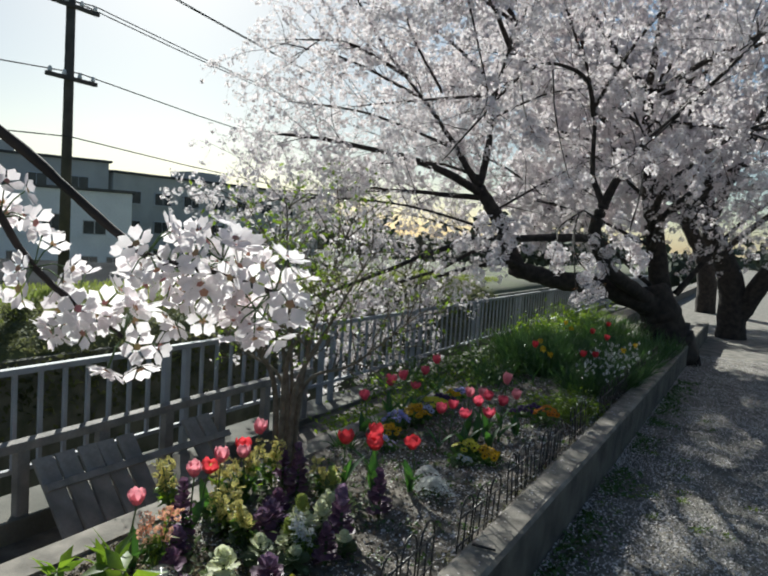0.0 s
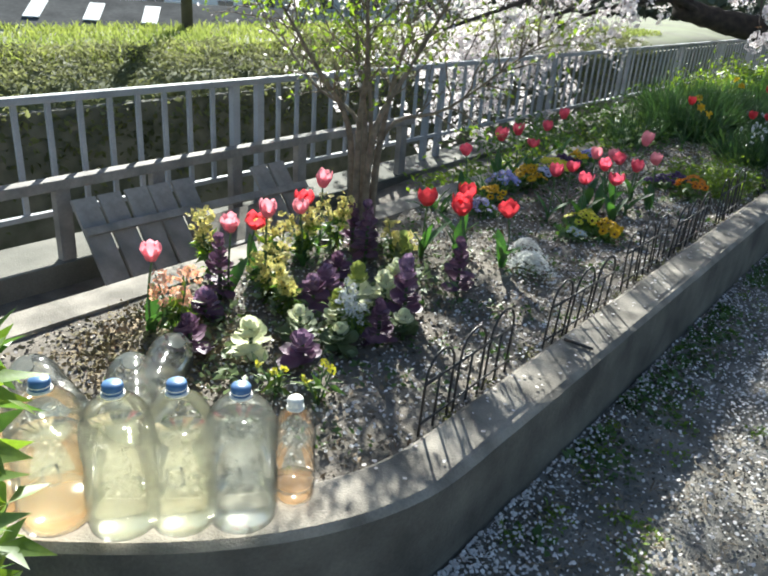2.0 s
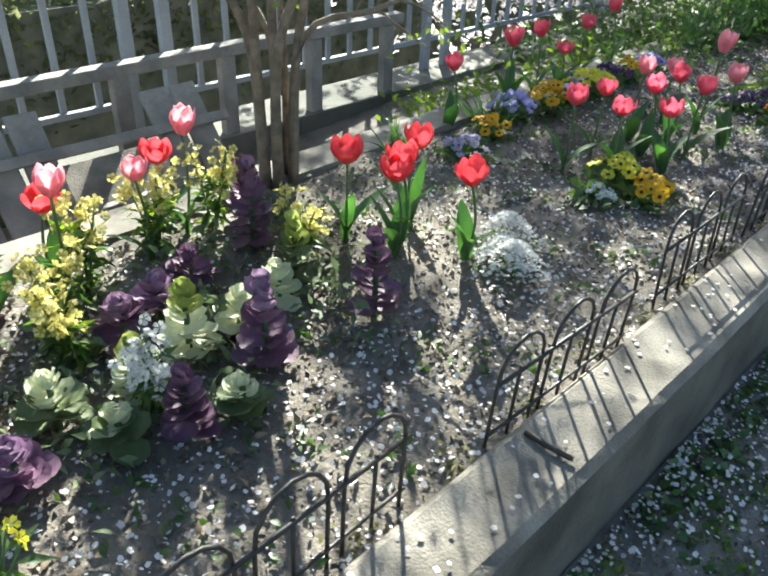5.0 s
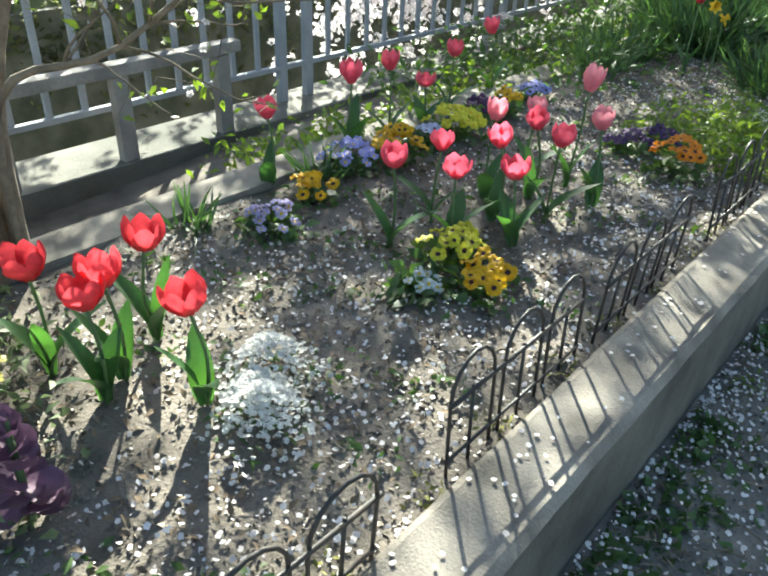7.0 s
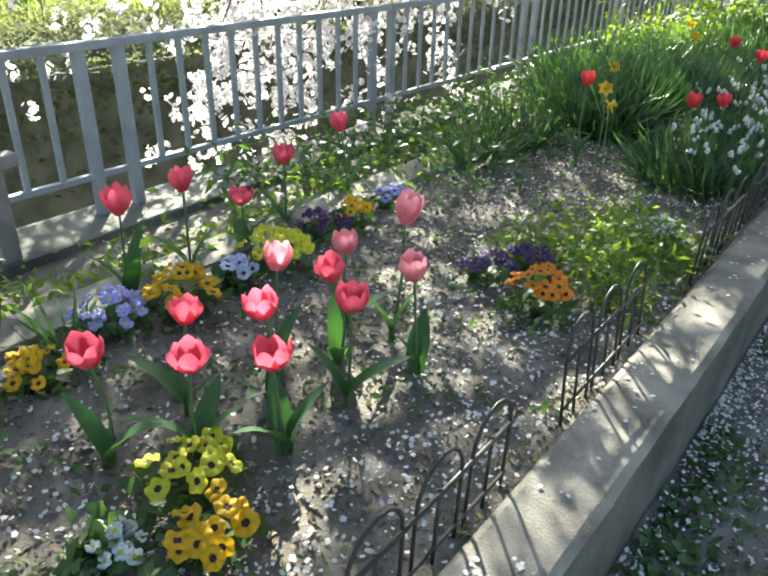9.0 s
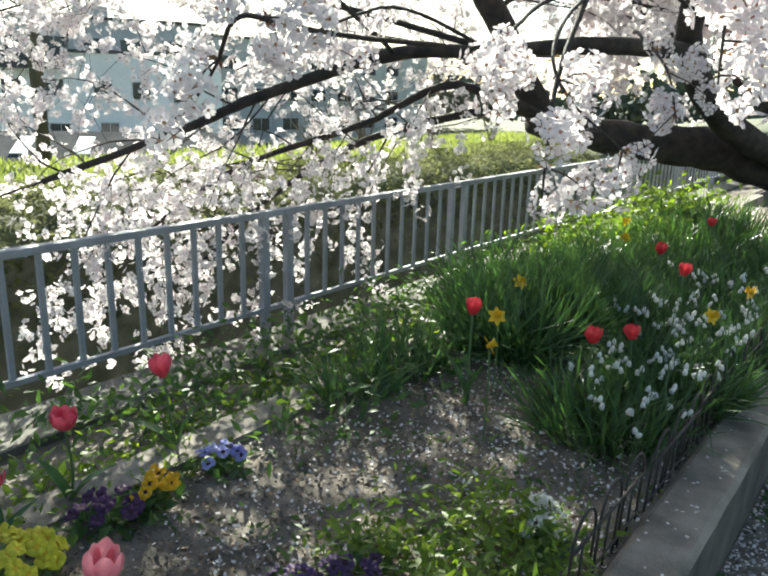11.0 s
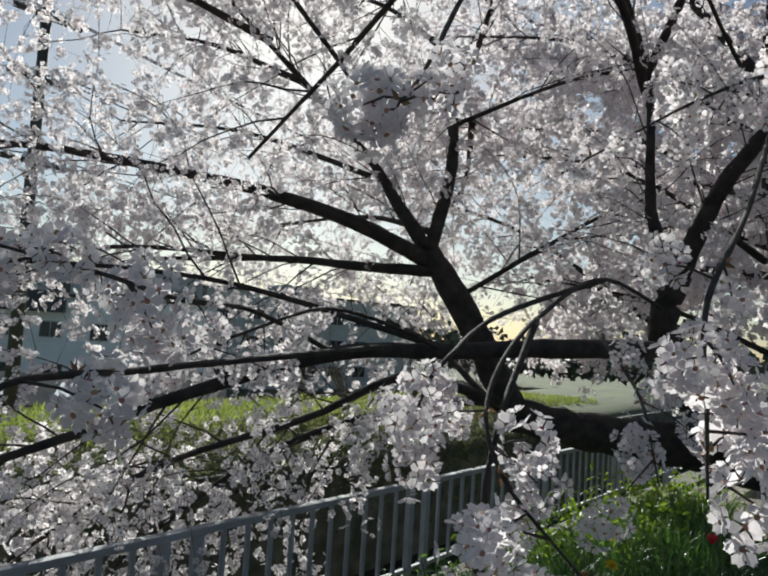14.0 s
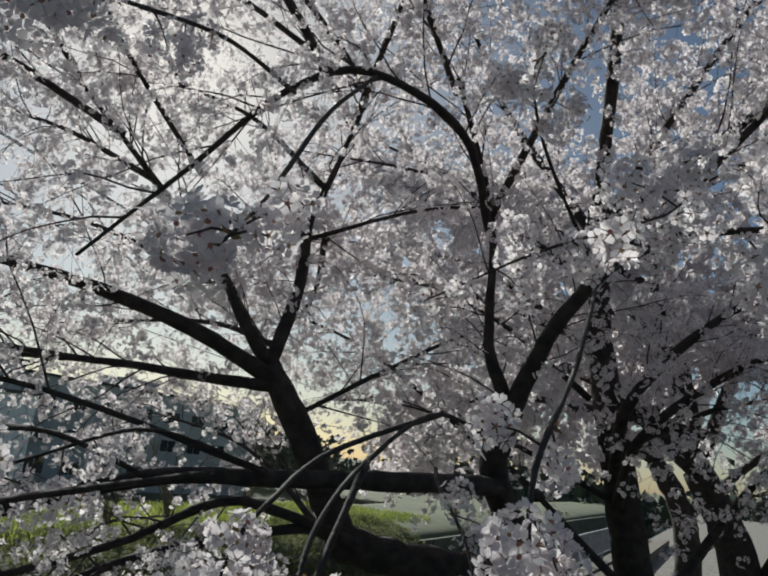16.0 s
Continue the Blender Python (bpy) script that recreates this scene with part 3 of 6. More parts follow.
def strap_leaf(name, l, w, lean, material):
    v, f = [], []
    for j in range(7):
        t = j / 6
        half = w * 0.5 * (math.sin(math.pi * (0.12 + 0.86 * t)) ** 0.8)
        y = lean * l * t ** 1.6
        z = l * t * (1 - 0.30 * lean * t)
        for i in (-1, 0, 1):
            v.append((half * i, y - abs(i) * half * 0.5 * (1 - t), z + abs(i) * half * 0.2))
    for j in range(6):
        for i in range(2):
            a = j * 3 + i
            f.append((a, a + 1, a + 4, a + 3))
    return as_mesh(name, v, f, material)


def tulip(label, material, h, open_, size=1.0, leaves=3, seed=0):
    rng = random.Random(seed)
    root = base("tulip", (0, 0, 0), label, "tulip", "tulips in the bed")
    bend = 0.02 * rng.uniform(-1, 1)
    put("stem", tube("stem", smooth_line([(0, 0, -0.02), (bend, 0.006, h * 0.5), (0, 0, h)], 4), 0.0038, 0.0034, M_STEM, 6), root)
    bloom = put("bloom", lathe("bloom_base", [(0.003, 0), (0.008, 0.004), (0.006, 0.012), (0.003, 0.026)], M_STAMEN, 8), root, pose(0, 0, h - 0.002, rng.uniform(-8, 8), rng.uniform(-8, 8), rng.uniform(0, 60)))
    outer = petal_mesh("petal", 0.066 * size, 0.050 * size, 0.030 * size * open_, material, 0.35, 0.008 * (open_ - 1))
    inner = petal_mesh("petal", 0.064 * size, 0.046 * size, 0.025 * size * open_, material, 0.3)
    for i in range(6):
        put("petal", outer if i % 2 else inner, bloom, pose(0, 0, 0, 0, 0, 60 * i + rng.uniform(-5, 5)))
    for i in range(leaves):
        lf = strap_leaf("leaf", rng.uniform(0.13, 0.19), rng.uniform(0.035, 0.052), rng.uniform(0.35, 0.75), M_TULEAF)
        put("leaf", lf, root, pose(0, 0, 0.0, 0, 0, rng.uniform(0, 50) + 360 / max(leaves, 1) * i))
    return root


TULIP_KINDS = [tulip("bright red tulip, wide open, in the flower bed", M_TRED, 0.216, 1.30, 0.97, 3, 1), tulip("rose-red tulip with a cupped flower in the bed", M_TROSE, 0.228, 1.15, 0.90, 2, 2),
               tulip("rose-red tulip, fully open, in the bed", M_TROSE, 0.200, 1.35, 0.90, 3, 3), tulip("pale pink tulip with a closed cup", M_TPINK, 0.240, 1.0, 0.95, 2, 4),
               tulip("small red tulip on a tall stem among blades", M_TRED, 0.30, 1.0, 0.85, 2, 5)]
# place, kind and the height of the flower's middle
TULIPS = [(-1.64, 2.745, 0, 0.50), (-1.49, 2.77, 0, 0.49), (-1.53, 2.83, 0, 0.50), (-1.605, 2.955, 0, 0.50), (-1.36, 2.89, 0, 0.50), (-2.01, 2.42, 0, 0.47), (-1.91, 2.11, 0, 0.47),
          (-2.04, 3.63, 1, 0.48), (-2.046, 4.005, 2, 0.515), (-2.069, 4.218, 1, 0.515), (-2.067, 4.422, 2, 0.41), (-2.11, 4.633, 1, 0.485), (-2.14, 4.993, 1, 0.52),
          (-1.53, 3.603, 1, 0.50), (-1.539, 3.787, 1, 0.48), (-1.416, 3.72, 2, 0.458), (-1.42, 3.909, 1, 0.505), (-1.299, 3.827, 2, 0.463), (-1.424, 4.118, 1, 0.50), (-1.309, 4.01, 1, 0.50),
          (-1.52, 4.018, 3, 0.516), (-1.517, 4.262, 3, 0.483), (-1.39, 4.265, 3, 0.588), (-1.26, 4.192, 3, 0.52), (-1.80, 1.62, 3, 0.51), (-1.85, 1.95, 3, 0.52), (-1.84, 2.10, 3, 0.53), (-1.89, 2.33, 3, 0.48), (-1.95, 2.47, 3, 0.55)]
REDFAR = [(-1.62, 5.80), (-1.27, 5.95), (-1.17, 6.12), (-1.47, 7.30), (-1.27, 6.93), (-1.57, 8.58)]
trng = random.Random(11)
used = set()


def place_tulip(kind, x, y, lift=1.0):
    z = soil_height(x, y) if x > -2.04 else 0.22
    m = pose(x, y, z, trng.uniform(-5, 5), trng.uniform(-5, 5), trng.uniform(0, 360)) @ Matrix.Diagonal((1, 1, lift, 1))
    if kind not in used:
        used.add(kind)
        TULIP_KINDS[kind].matrix_basis = m
    else:
        ob = copy_thing(TULIP_KINDS[kind], m)
        ob.scale = (1, 1, lift)


for x, y, k, z in TULIPS:
    place_tulip(k, x, y, (z - (soil_height(x, y) if x > -2.04 else 0.22)) / (0.246, 0.256, 0.228, 0.270)[k])
for x, y in REDFAR:
    place_tulip(4, x, y, trng.uniform(0.9, 1.15))

M_DAFF = mat("daffodil_yellow", (0.80, 0.58, 0.04), (0.78, 0.50, 0.03), 20, 0.5, 0.05, through_light=0.4)


def daffodil(seed):
    root = base("daffodil", (0, 0, 0), "yellow daffodil on a tall stem among green blades", "daffodil", "daffodils")
    put("stem", tube("stem", smooth_line([(0, 0, -0.02), (0.01, 0, 0.15), (0, 0, 0.30)], 4), 0.003, 0.0028, M_STEM, 6), root)
    bl = put("trumpet", lathe("trumpet", [(0.005, -0.01), (0.008, 0.0), (0.010, 0.015), (0.015, 0.024), (0.013, 0.022), (0.007, 0.004)], M_DAFF, 14), root, pose(0, 0, 0.30, 60, 0, 40 * seed))
    pm = petal_mesh("petal", 0.030, 0.022, 0.004, M_DAFF, 0.5, 0.012)
    for i in range(6):
        put("petal", pm, bl, pose(0, 0, 0.0, 0, 0, 60 * i) @ pose(0, 0, 0, 62, 0, 0))
    return root


d0 = daffodil(1)
d0.matrix_basis = pose(-1.59, 5.92, 0.262)
for x, y, a in ((-1.46, 5.64, 90), (-1.02, 6.44, 30), (-1.95, 8.20, 200), (-1.77, 7.67, 140), (-0.98, 6.9, 260), (-1.75, 6.4, 20)):
    copy_thing(d0, pose(x, y, 0.262, 0, 0, a))


# pansies, primroses, alyssum
def face_mesh(name, r, material, eye):
    """A flat five-petalled flower with a ruffled rim and a dark or pale eye."""
    v, f, mi = [(0, 0, 0.003)], [], []
    n = 20
    for q, h in ((0.30, 0.003), (0.75, 0.007), (1.0, 0.003)):
        for i in range(n):
            a = 2 * math.pi * i / n
            rr = r * q * (1 + (0.13 if q > 0.5 else 0.05) * abs(math.cos(2.5 * a)) - 0.10 * (q > 0.5))
            v.append((rr * math.cos(a), rr * math.sin(a), h + 0.004 * q * math.sin(5 * a + 1)))
    for i in range(n):
        j = (i + 1) % n
        f.append((0, 1 + i, 1 + j))
        mi.append(1)
        f.append((1 + i, 1 + n + i, 1 + n + j, 1 + j))
        mi.append(0)
        f.append((1 + n + i, 1 + 2 * n + i, 1 + 2 * n + j, 1 + n + j))
        mi.append(0)
    me = as_mesh(name, v, f, [material, eye or material])
    me.polygons.foreach_set("material_index", mi)
    return me


M_EYE = mat("pansy_eye", (0.05, 0.015, 0.02), (0.03, 0.01, 0.015), 60, 0.8, 0)
M_YEYE = mat("primrose_eye", (0.80, 0.55, 0.03), None, 60, 0.8, 0)


def colour(name, c, d=None):
    return mat(name, c, d or tuple(0.8 * q for q in c), 25, 0.65, 0.05, through_light=0.35, vary=0.15)


C_GOLD, C_YELLOW, C_BLUE = colour("petal_gold", (0.80, 0.46, 0.01)), colour("petal_yellow", (0.78, 0.72, 0.06)), colour("petal_blue", (0.42, 0.42, 0.80))
C_LAV, C_WHITE, C_PURPLE = colour("petal_lavender", (0.55, 0.48, 0.72)), colour("petal_white", (0.82, 0.82, 0.80)), colour("petal_purple", (0.10, 0.04, 0.12))
C_ORANGE, C_PALE = colour("petal_orange", (0.88, 0.30, 0.02)), colour("petal_pale_blue", (0.60, 0.62, 0.82))
C_BLACKV = colour("petal_violet", (0.11, 0.06, 0.16))
fol_t = leaf_template(0.045, 0.028, 0.3)


def pansy_plant(label, material, eye, n, r, spread, h, at, seed):
    rng = np.random.default_rng(seed)
    x, y = at
    root = base("pansy_plant" if eye is M_EYE else "primrose_plant", (x, y, soil_height(x, y)), label, "flowering plant", "bedding flowers")
    p = rng.normal(size=(90, 3)) * np.array([spread, spread, h * 0.25]) * 0.55
    p[:, 2] = np.abs(p[:, 2]) + 0.008
    put("foliage", scatter("foliage", fol_t, p, turn_many(90, rng, 1.2, scale=(0.6, 1.2)), [M_LEAF]), root)
    me = face_mesh("blossom", r, material, eye)
    for i in range(n):
        a, q = rng.random() * 6.283, math.sqrt((i + 0.4) / n) * spread
        z = h * (1 - 0.45 * (q / spread) ** 2) + rng.normal() * 0.005
        ob = put("blossom", me, root, Matrix.Translation((q * math.cos(a), q * math.sin(a), z)) @ pose(0, 0, 0, rng.normal() * 22 + 18, math.cos(a) * 28, rng.random() * 70 - 35))
        ob.scale = [0.85 + 0.3 * rng.random()] * 3
    return root


for i, (lb, m, e, n, r, sp, h, at) in enumerate((
        ("golden yellow pansies in full bloom", C_GOLD, M_EYE, 13, 0.020, 0.065, 0.09, (-1.862, 3.651)), ("lilac-blue primroses in a dense mound", C_BLUE, M_YEYE, 30, 0.016, 0.085, 0.10, (-1.936, 3.873)),
        ("faded lavender primroses on the soil", C_LAV, M_YEYE, 18, 0.015, 0.085, 0.05, (-1.81, 3.47)), ("golden yellow pansies in full bloom", C_GOLD, M_EYE, 24, 0.022, 0.085, 0.12, (-1.883, 4.041)),
        ("pale blue pansies with dark eyes", C_PALE, M_EYE, 10, 0.022, 0.055, 0.08, (-1.901, 4.232)), ("lemon yellow primroses in a dense mound", C_YELLOW, M_YEYE, 30, 0.021, 0.10, 0.10, (-1.911, 4.392)),
        ("golden yellow pansies in full bloom", C_GOLD, M_EYE, 12, 0.020, 0.07, 0.08, (-1.932, 4.75)), ("blue and white pansies low in the soil bed", C_BLUE, M_EYE, 12, 0.020, 0.07, 0.07, (-1.94, 4.986)),
        ("dark purple pansies low in the soil bed", C_PURPLE, M_EYE, 14, 0.020, 0.08, 0.07, (-1.95, 4.64)), ("dark violet pansies low in the soil bed", C_BLACKV, M_EYE, 14, 0.019, 0.09, 0.08, (-1.34, 4.83)),
        ("bright orange pansies in bloom", C_ORANGE, M_EYE, 16, 0.021, 0.075, 0.13, (-1.19, 4.63)), ("yellow pansies with black faces", C_YELLOW, M_EYE, 16, 0.021, 0.085, 0.075, (-1.38, 3.66)),
        ("yellow pansies with black faces", C_GOLD, M_EYE, 13, 0.021, 0.075, 0.075, (-1.24, 3.58)), ("white primroses low on the soil", C_WHITE, M_YEYE, 12, 0.013, 0.055, 0.035, (-1.34, 3.48)),
        ("dark violet pansies low in the soil bed", C_BLACKV, M_EYE, 10, 0.018, 0.07, 0.06, (-1.40, 4.72)), ("white pansies low in the soil bed", C_WHITE, M_EYE, 8, 0.018, 0.05, 0.05, (-1.08, 5.25)))):
    pansy_plant(lb, m, e, n, r, sp, h, at, 30 + i)


def alyssum(x, y, seed, s=1.0):
    rng = np.random.default_rng(seed)
    root = base("alyssum", (x, y, soil_height(x, y)), "mound of tiny white alyssum flowers", "flowering plant", "bedding flowers")
    p = rng.normal(size=(60, 3)) * np.array([0.05, 0.05, 0.012]) * s
    p[:, 2] = np.abs(p[:, 2])
    put("foliage", scatter("foliage", leaf_template(0.03, 0.008), p, turn_many(60, rng, 1.3), [M_LEAF]), root)
    n = 420
    q = rng.normal(size=(n, 2)) * 0.038 * s
    d = np.linalg.norm(q, axis=1)
    z = 0.085 * s * np.exp(-(d / (0.07 * s)) ** 2) + rng.normal(size=n) * 0.004
    t = blossom_template(0.0058)
    put("blossom", scatter("blossom", t, np.column_stack([q, z]), turn_many(n, rng, 0.8), [C_WHITE, C_WHITE]), root)


for i, (x, y, s) in enumerate(((-1.25, 2.93, 1.05), (-1.33, 3.02, 1.1), (-1.30, 2.96, 0.8), (-1.12, 5.35, 0.8))):
    alyssum(x, y, 70 + i, s)

# ornamental kale, stocks and wallflowers in the near half of the bed
M_KWHITE = mat("kale_cream", (0.80, 0.80, 0.62), (0.68, 0.72, 0.48), 14, 0.6, 0.2, through_light=0.4, vary=0.15)
M_KPURP = mat("kale_purple", (0.23, 0.12, 0.205), (0.14, 0.075, 0.12), 14, 0.55, 0.2, through_light=0.3, vary=0.3)
M_KLILAC = mat("kale_lilac", (0.42, 0.28, 0.40), (0.30, 0.18, 0.30), 14, 0.6, 0.2, through_light=0.35, vary=0.25)
M_KGREEN = mat("kale_green", (0.19, 0.24, 0.11), (0.13, 0.17, 0.08), 14, 0.55, 0.2, through_light=0.35, vary=0.2)
M_KLIME = mat("kale_lime", (0.42, 0.46, 0.12), (0.32, 0.38, 0.10), 14, 0.55, 0.2, through_light=0.4, vary=0.2)


def ruffle_leaf(name, l, w, material):
    v, f = [], []
    for j in range(5):
        t = j / 4
        half = w * 0.5 * (0.25 + math.sin(math.pi * (0.08 + 0.72 * t)))
        for i in range(-3, 4):
            u = i / 3
            ruf = 0.10 * l * abs(u) * math.sin(3.1 * i + 2.3 * j) * t
            v.append((half * u, l * t * (1 - 0.12 * abs(u)), 0.25 * l * t * t + 0.25 * half * u * u + ruf))
    for j in range(4):
        for i in range(6):
            a = j * 7 + i
            f.append((a, a + 1, a + 8, a + 7))
    return as_mesh(name, v, f, material)


LEAVES = {m.name: ruffle_leaf("kale_leaf", 0.06, 0.055, m) for m in (M_KWHITE, M_KPURP, M_KLILAC, M_KGREEN, M_KLIME)}


def kale(label, core, outer, h, size, x, y, seed, tall=False):
    rng = random.Random(seed)
    root = base("ornamental_kale", (x, y, soil_height(x, y)), label, "ornamental kale", "ornamental kale plants")
    put("stalk", tube("stalk", [(0, 0, -0.02), (0.004, 0, h * 0.5), (0, 0.003, h)], 0.008, 0.005, M_STEM, 6), root)
    n = 26 if not tall else 34
    for i in range(n):
        u = i / (n - 1)
        mt = outer if u < (0.45 if not tall else 0.6) else core
        s = size * ((1.15 - 0.75 * u) if not tall else (1.0 - 0.55 * u)) * rng.uniform(0.85, 1.15)
        z = h * (0.12 + 0.85 * u) if tall else h * (0.25 + 0.65 * u)
        lift = -18 + 85 * u + rng.uniform(-24, 24)
        ob = put("leaf", LEAVES[mt.name], root, pose(0, 0, z, 0, 0, 137.5 * i + rng.uniform(-25, 25)) @ pose(0, 0.004, 0, lift, rng.uniform(-20, 20), 0))
        ob.scale = (s, s, s)
    return root


for i, (lb, c, o, h, s, x, y, tl) in enumerate((
        ("cream-white ornamental kale rosette", M_KWHITE, M_KWHITE, 0.13, 1.0, -1.505, 1.74, False), ("cream-white ornamental kale rosette", M_KWHITE, M_KGREEN, 0.12, 0.95, -1.48, 1.91, False),
        ("cream-green ornamental kale gone to seed", M_KLIME, M_KWHITE, 0.17, 1.0, -1.50, 2.19, True), ("cream-green ornamental kale gone to seed", M_KLIME, M_KGREEN, 0.18, 1.0, -1.56, 2.51, True),
        ("lilac ornamental kale rosette", M_KLILAC, M_KPURP, 0.12, 0.95, -1.63, 2.12, False), ("purple ornamental kale rosette", M_KLILAC, M_KPURP, 0.11, 0.9, -1.36, 1.80, False),
        ("purple ornamental kale rosette", M_KPURP, M_KPURP, 0.12, 0.9, -1.71, 2.33, False), ("pale cream ornamental kale rosette", M_KWHITE, M_KGREEN, 0.09, 0.85, -1.37, 1.97, False),
        ("tall dark purple kale gone to seed", M_KPURP, M_KPURP, 0.20, 1.0, -1.35, 2.56, True), ("tall dark purple kale gone to seed", M_KPURP, M_KPURP, 0.22, 0.95, -1.86, 1.92, True),
        ("tall dark purple kale gone to seed", M_KPURP, M_KPURP, 0.24, 0.95, -1.76, 2.54, True), ("tall dark purple kale gone to seed", M_KLILAC, M_KPURP, 0.21, 1.0, -1.37, 2.28, True),
        ("cream-white ornamental kale rosette", M_KWHITE, M_KWHITE, 0.12, 1.0, -1.48, 2.31, False), ("cream-lime ornamental kale on a stalk", M_KLIME, M_KWHITE, 0.12, 1.0, -1.46, 2.06, True),
        ("lilac ornamental kale rosette", M_KLILAC, M_KLILAC, 0.11, 1.0, -1.66, 2.22, False), ("dark purple kale on a short stalk", M_KPURP, M_KPURP, 0.14, 0.9, -1.30, 2.06, True),
        ("cream-green kale rosette on the soil", M_KWHITE, M_KGREEN, 0.10, 0.8, -1.28, 2.16, False), ("tall dark purple kale gone to seed", M_KPURP, M_KPURP, 0.18, 0.9, -1.90, 2.62, True),
        ("cream-white ornamental kale rosette", M_KWHITE, M_KWHITE, 0.11, 0.95, -1.52, 2.43, False), ("lilac ornamental kale rosette", M_KLILAC, M_KPURP, 0.11, 0.9, -1.76, 1.78, False),
        ("dark purple kale on a short stalk", M_KPURP, M_KPURP, 0.13, 0.9, -1.62, 1.62, False))):
    kale(lb, c, o, h, s, x, y, 200 + i, tl)

C_PEACH, C_LEMON = colour("stock_peach", (0.85, 0.45, 0.30)), colour("wallflower_lemon", (0.72, 0.64, 0.22))


def spike_flower(label, material, h, x, y, seed, stems=3, heads=26):
    rng = np.random.default_rng(seed)
    root = base("wallflower", (x, y, soil_height(x, y)), label, "flowering plant", "wallflowers and stocks")
    for s in range(stems):
        a = rng.random() * 6.28
        tip = np.array([0.05 * math.cos(a), 0.05 * math.sin(a), h * (0.8 + 0.3 * rng.random())])
        put("stem", tube("stem", [(0, 0, -0.02), tuple(tip * 0.5), tuple(tip)], 0.004, 0.002, M_STEM, 5), root)
        n = heads
        u = (0.55 if heads > 3 else 0.95) + (0.5 if heads > 3 else 0.05) * rng.random(n)
        p = tip[None] * u[:, None] + rng.normal(size=(n, 3)) * np.array([0.017, 0.017, 0.006]) * (1 if heads > 3 else 0.2)
        put("flower_head", scatter("flower_head", blossom_template(0.013), p, turn_many(n, rng), [material, M_KLIME]), root)
        m = 26 if heads > 3 else 8
        p = tip[None] * (0.05 + 0.6 * rng.random(m))[:, None]
        put("leaves", scatter("leaves", leaf_template(0.06, 0.016, 0.4), p, turn_many(m, rng, 1.4), [M_LIME if s % 2 else M_LEAF]), root)


for i, (m, lb, h, x, y) in enumerate(((C_PEACH, "peach-pink stock in bloom", 0.22, -1.72, 1.65), (C_LEMON, "yellow wallflower in bloom", 0.22, -1.85, 2.15), (C_LEMON, "yellow wallflower in bloom", 0.23, -1.93, 2.54),
                                      (C_LEMON, "yellow wallflower in bloom", 0.21, -1.93, 2.37), (C_LEMON, "yellow wallflower in bloom", 0.24, -1.97, 1.98), (C_LEMON, "pale yellow wallflower among the kale", 0.18, -1.62, 2.02),
                                      (C_LEMON, "pale yellow wallflower among the kale", 0.15, -1.66, 2.60), (C_LEMON, "pale yellow wallflower among the kale", 0.17, -1.75, 2.05), (C_YELLOW, "small yellow flower by the bottles", 0.10, -1.31, 1.66),
                                      (C_YELLOW, "small yellow flower by the bottles", 0.10, -1.20, 1.70), (C_WHITE, "white stock in bloom", 0.14, -1.40, 2.08))):
    spike_flower(lb, m, h, x, y, 300 + i, heads=2 if "small" in lb else 26)

# ---- blades, ferns and low greens ----
def blades(label, x, y, n, l, spread, seed, lean=0.7, material=None):
    rng = np.random.default_rng(seed)
    root = base("daffodil_clump", (x, y, soil_height(x, y)), label, "leaf clump", "clumps of green blades")
    for q in range(3):
        m = n // 3
        a = rng.random(m) * 6.283
        r = np.sqrt(rng.random(m)) * spread
        p = np.stack([r * np.cos(a), r * np.sin(a), np.full(m, -0.01)], 1)
        nr = np.stack([np.cos(a) * lean * r / spread, np.sin(a) * lean * r / spread, np.ones(m)], 1) + rng.normal(size=(m, 3)) * 0.2
        t = turn_many(m, rng, normal=nr, scale=(0.6, 1.1))
        put("leaf_tuft", scatter("leaf_tuft", blade_template(l, 0.010, (0.15, 0.45, 0.8)[q]), p, t, [material or M_BLADE]), root)


for i, (x, y, n, l, s) in enumerate(((-1.78, 6.45, 1100, 0.38, 0.24), (-1.95, 6.85, 1000, 0.40, 0.26), (-1.62, 6.75, 700, 0.36, 0.24), (-1.55, 6.95, 500, 0.30, 0.24), (-1.20, 5.95, 500, 0.24, 0.20), (-1.08, 6.35, 600, 0.26, 0.20), (-1.25, 6.7, 500, 0.24, 0.22),
                                     (-1.05, 6.95, 500, 0.24, 0.2), (-1.5, 7.5, 500, 0.28, 0.3), (-1.1, 7.6, 500, 0.24, 0.25), (-1.9, 7.8, 500, 0.32, 0.3), (-2.0, 5.95, 220, 0.24, 0.14), (-1.98, 5.6, 120, 0.2, 0.12),
                                     (-1.5, 8.3, 500, 0.26, 0.3), (-1.1, 8.4, 400, 0.24, 0.3), (-1.98, 8.6, 400, 0.3, 0.3), (-1.96, 3.78, 36, 0.15, 0.05), (-1.97, 3.3, 36, 0.12, 0.05), (-1.1, 9.1, 400, 0.24, 0.3), (-1.75, 9.0, 500, 0.34, 0.3), (-1.6, 9.6, 400, 0.34, 0.3), (-1.95, 9.9, 400, 0.36, 0.3))):
    blades("dense clump of dark green daffodil blades", x, y, n, l, s, 400 + i)


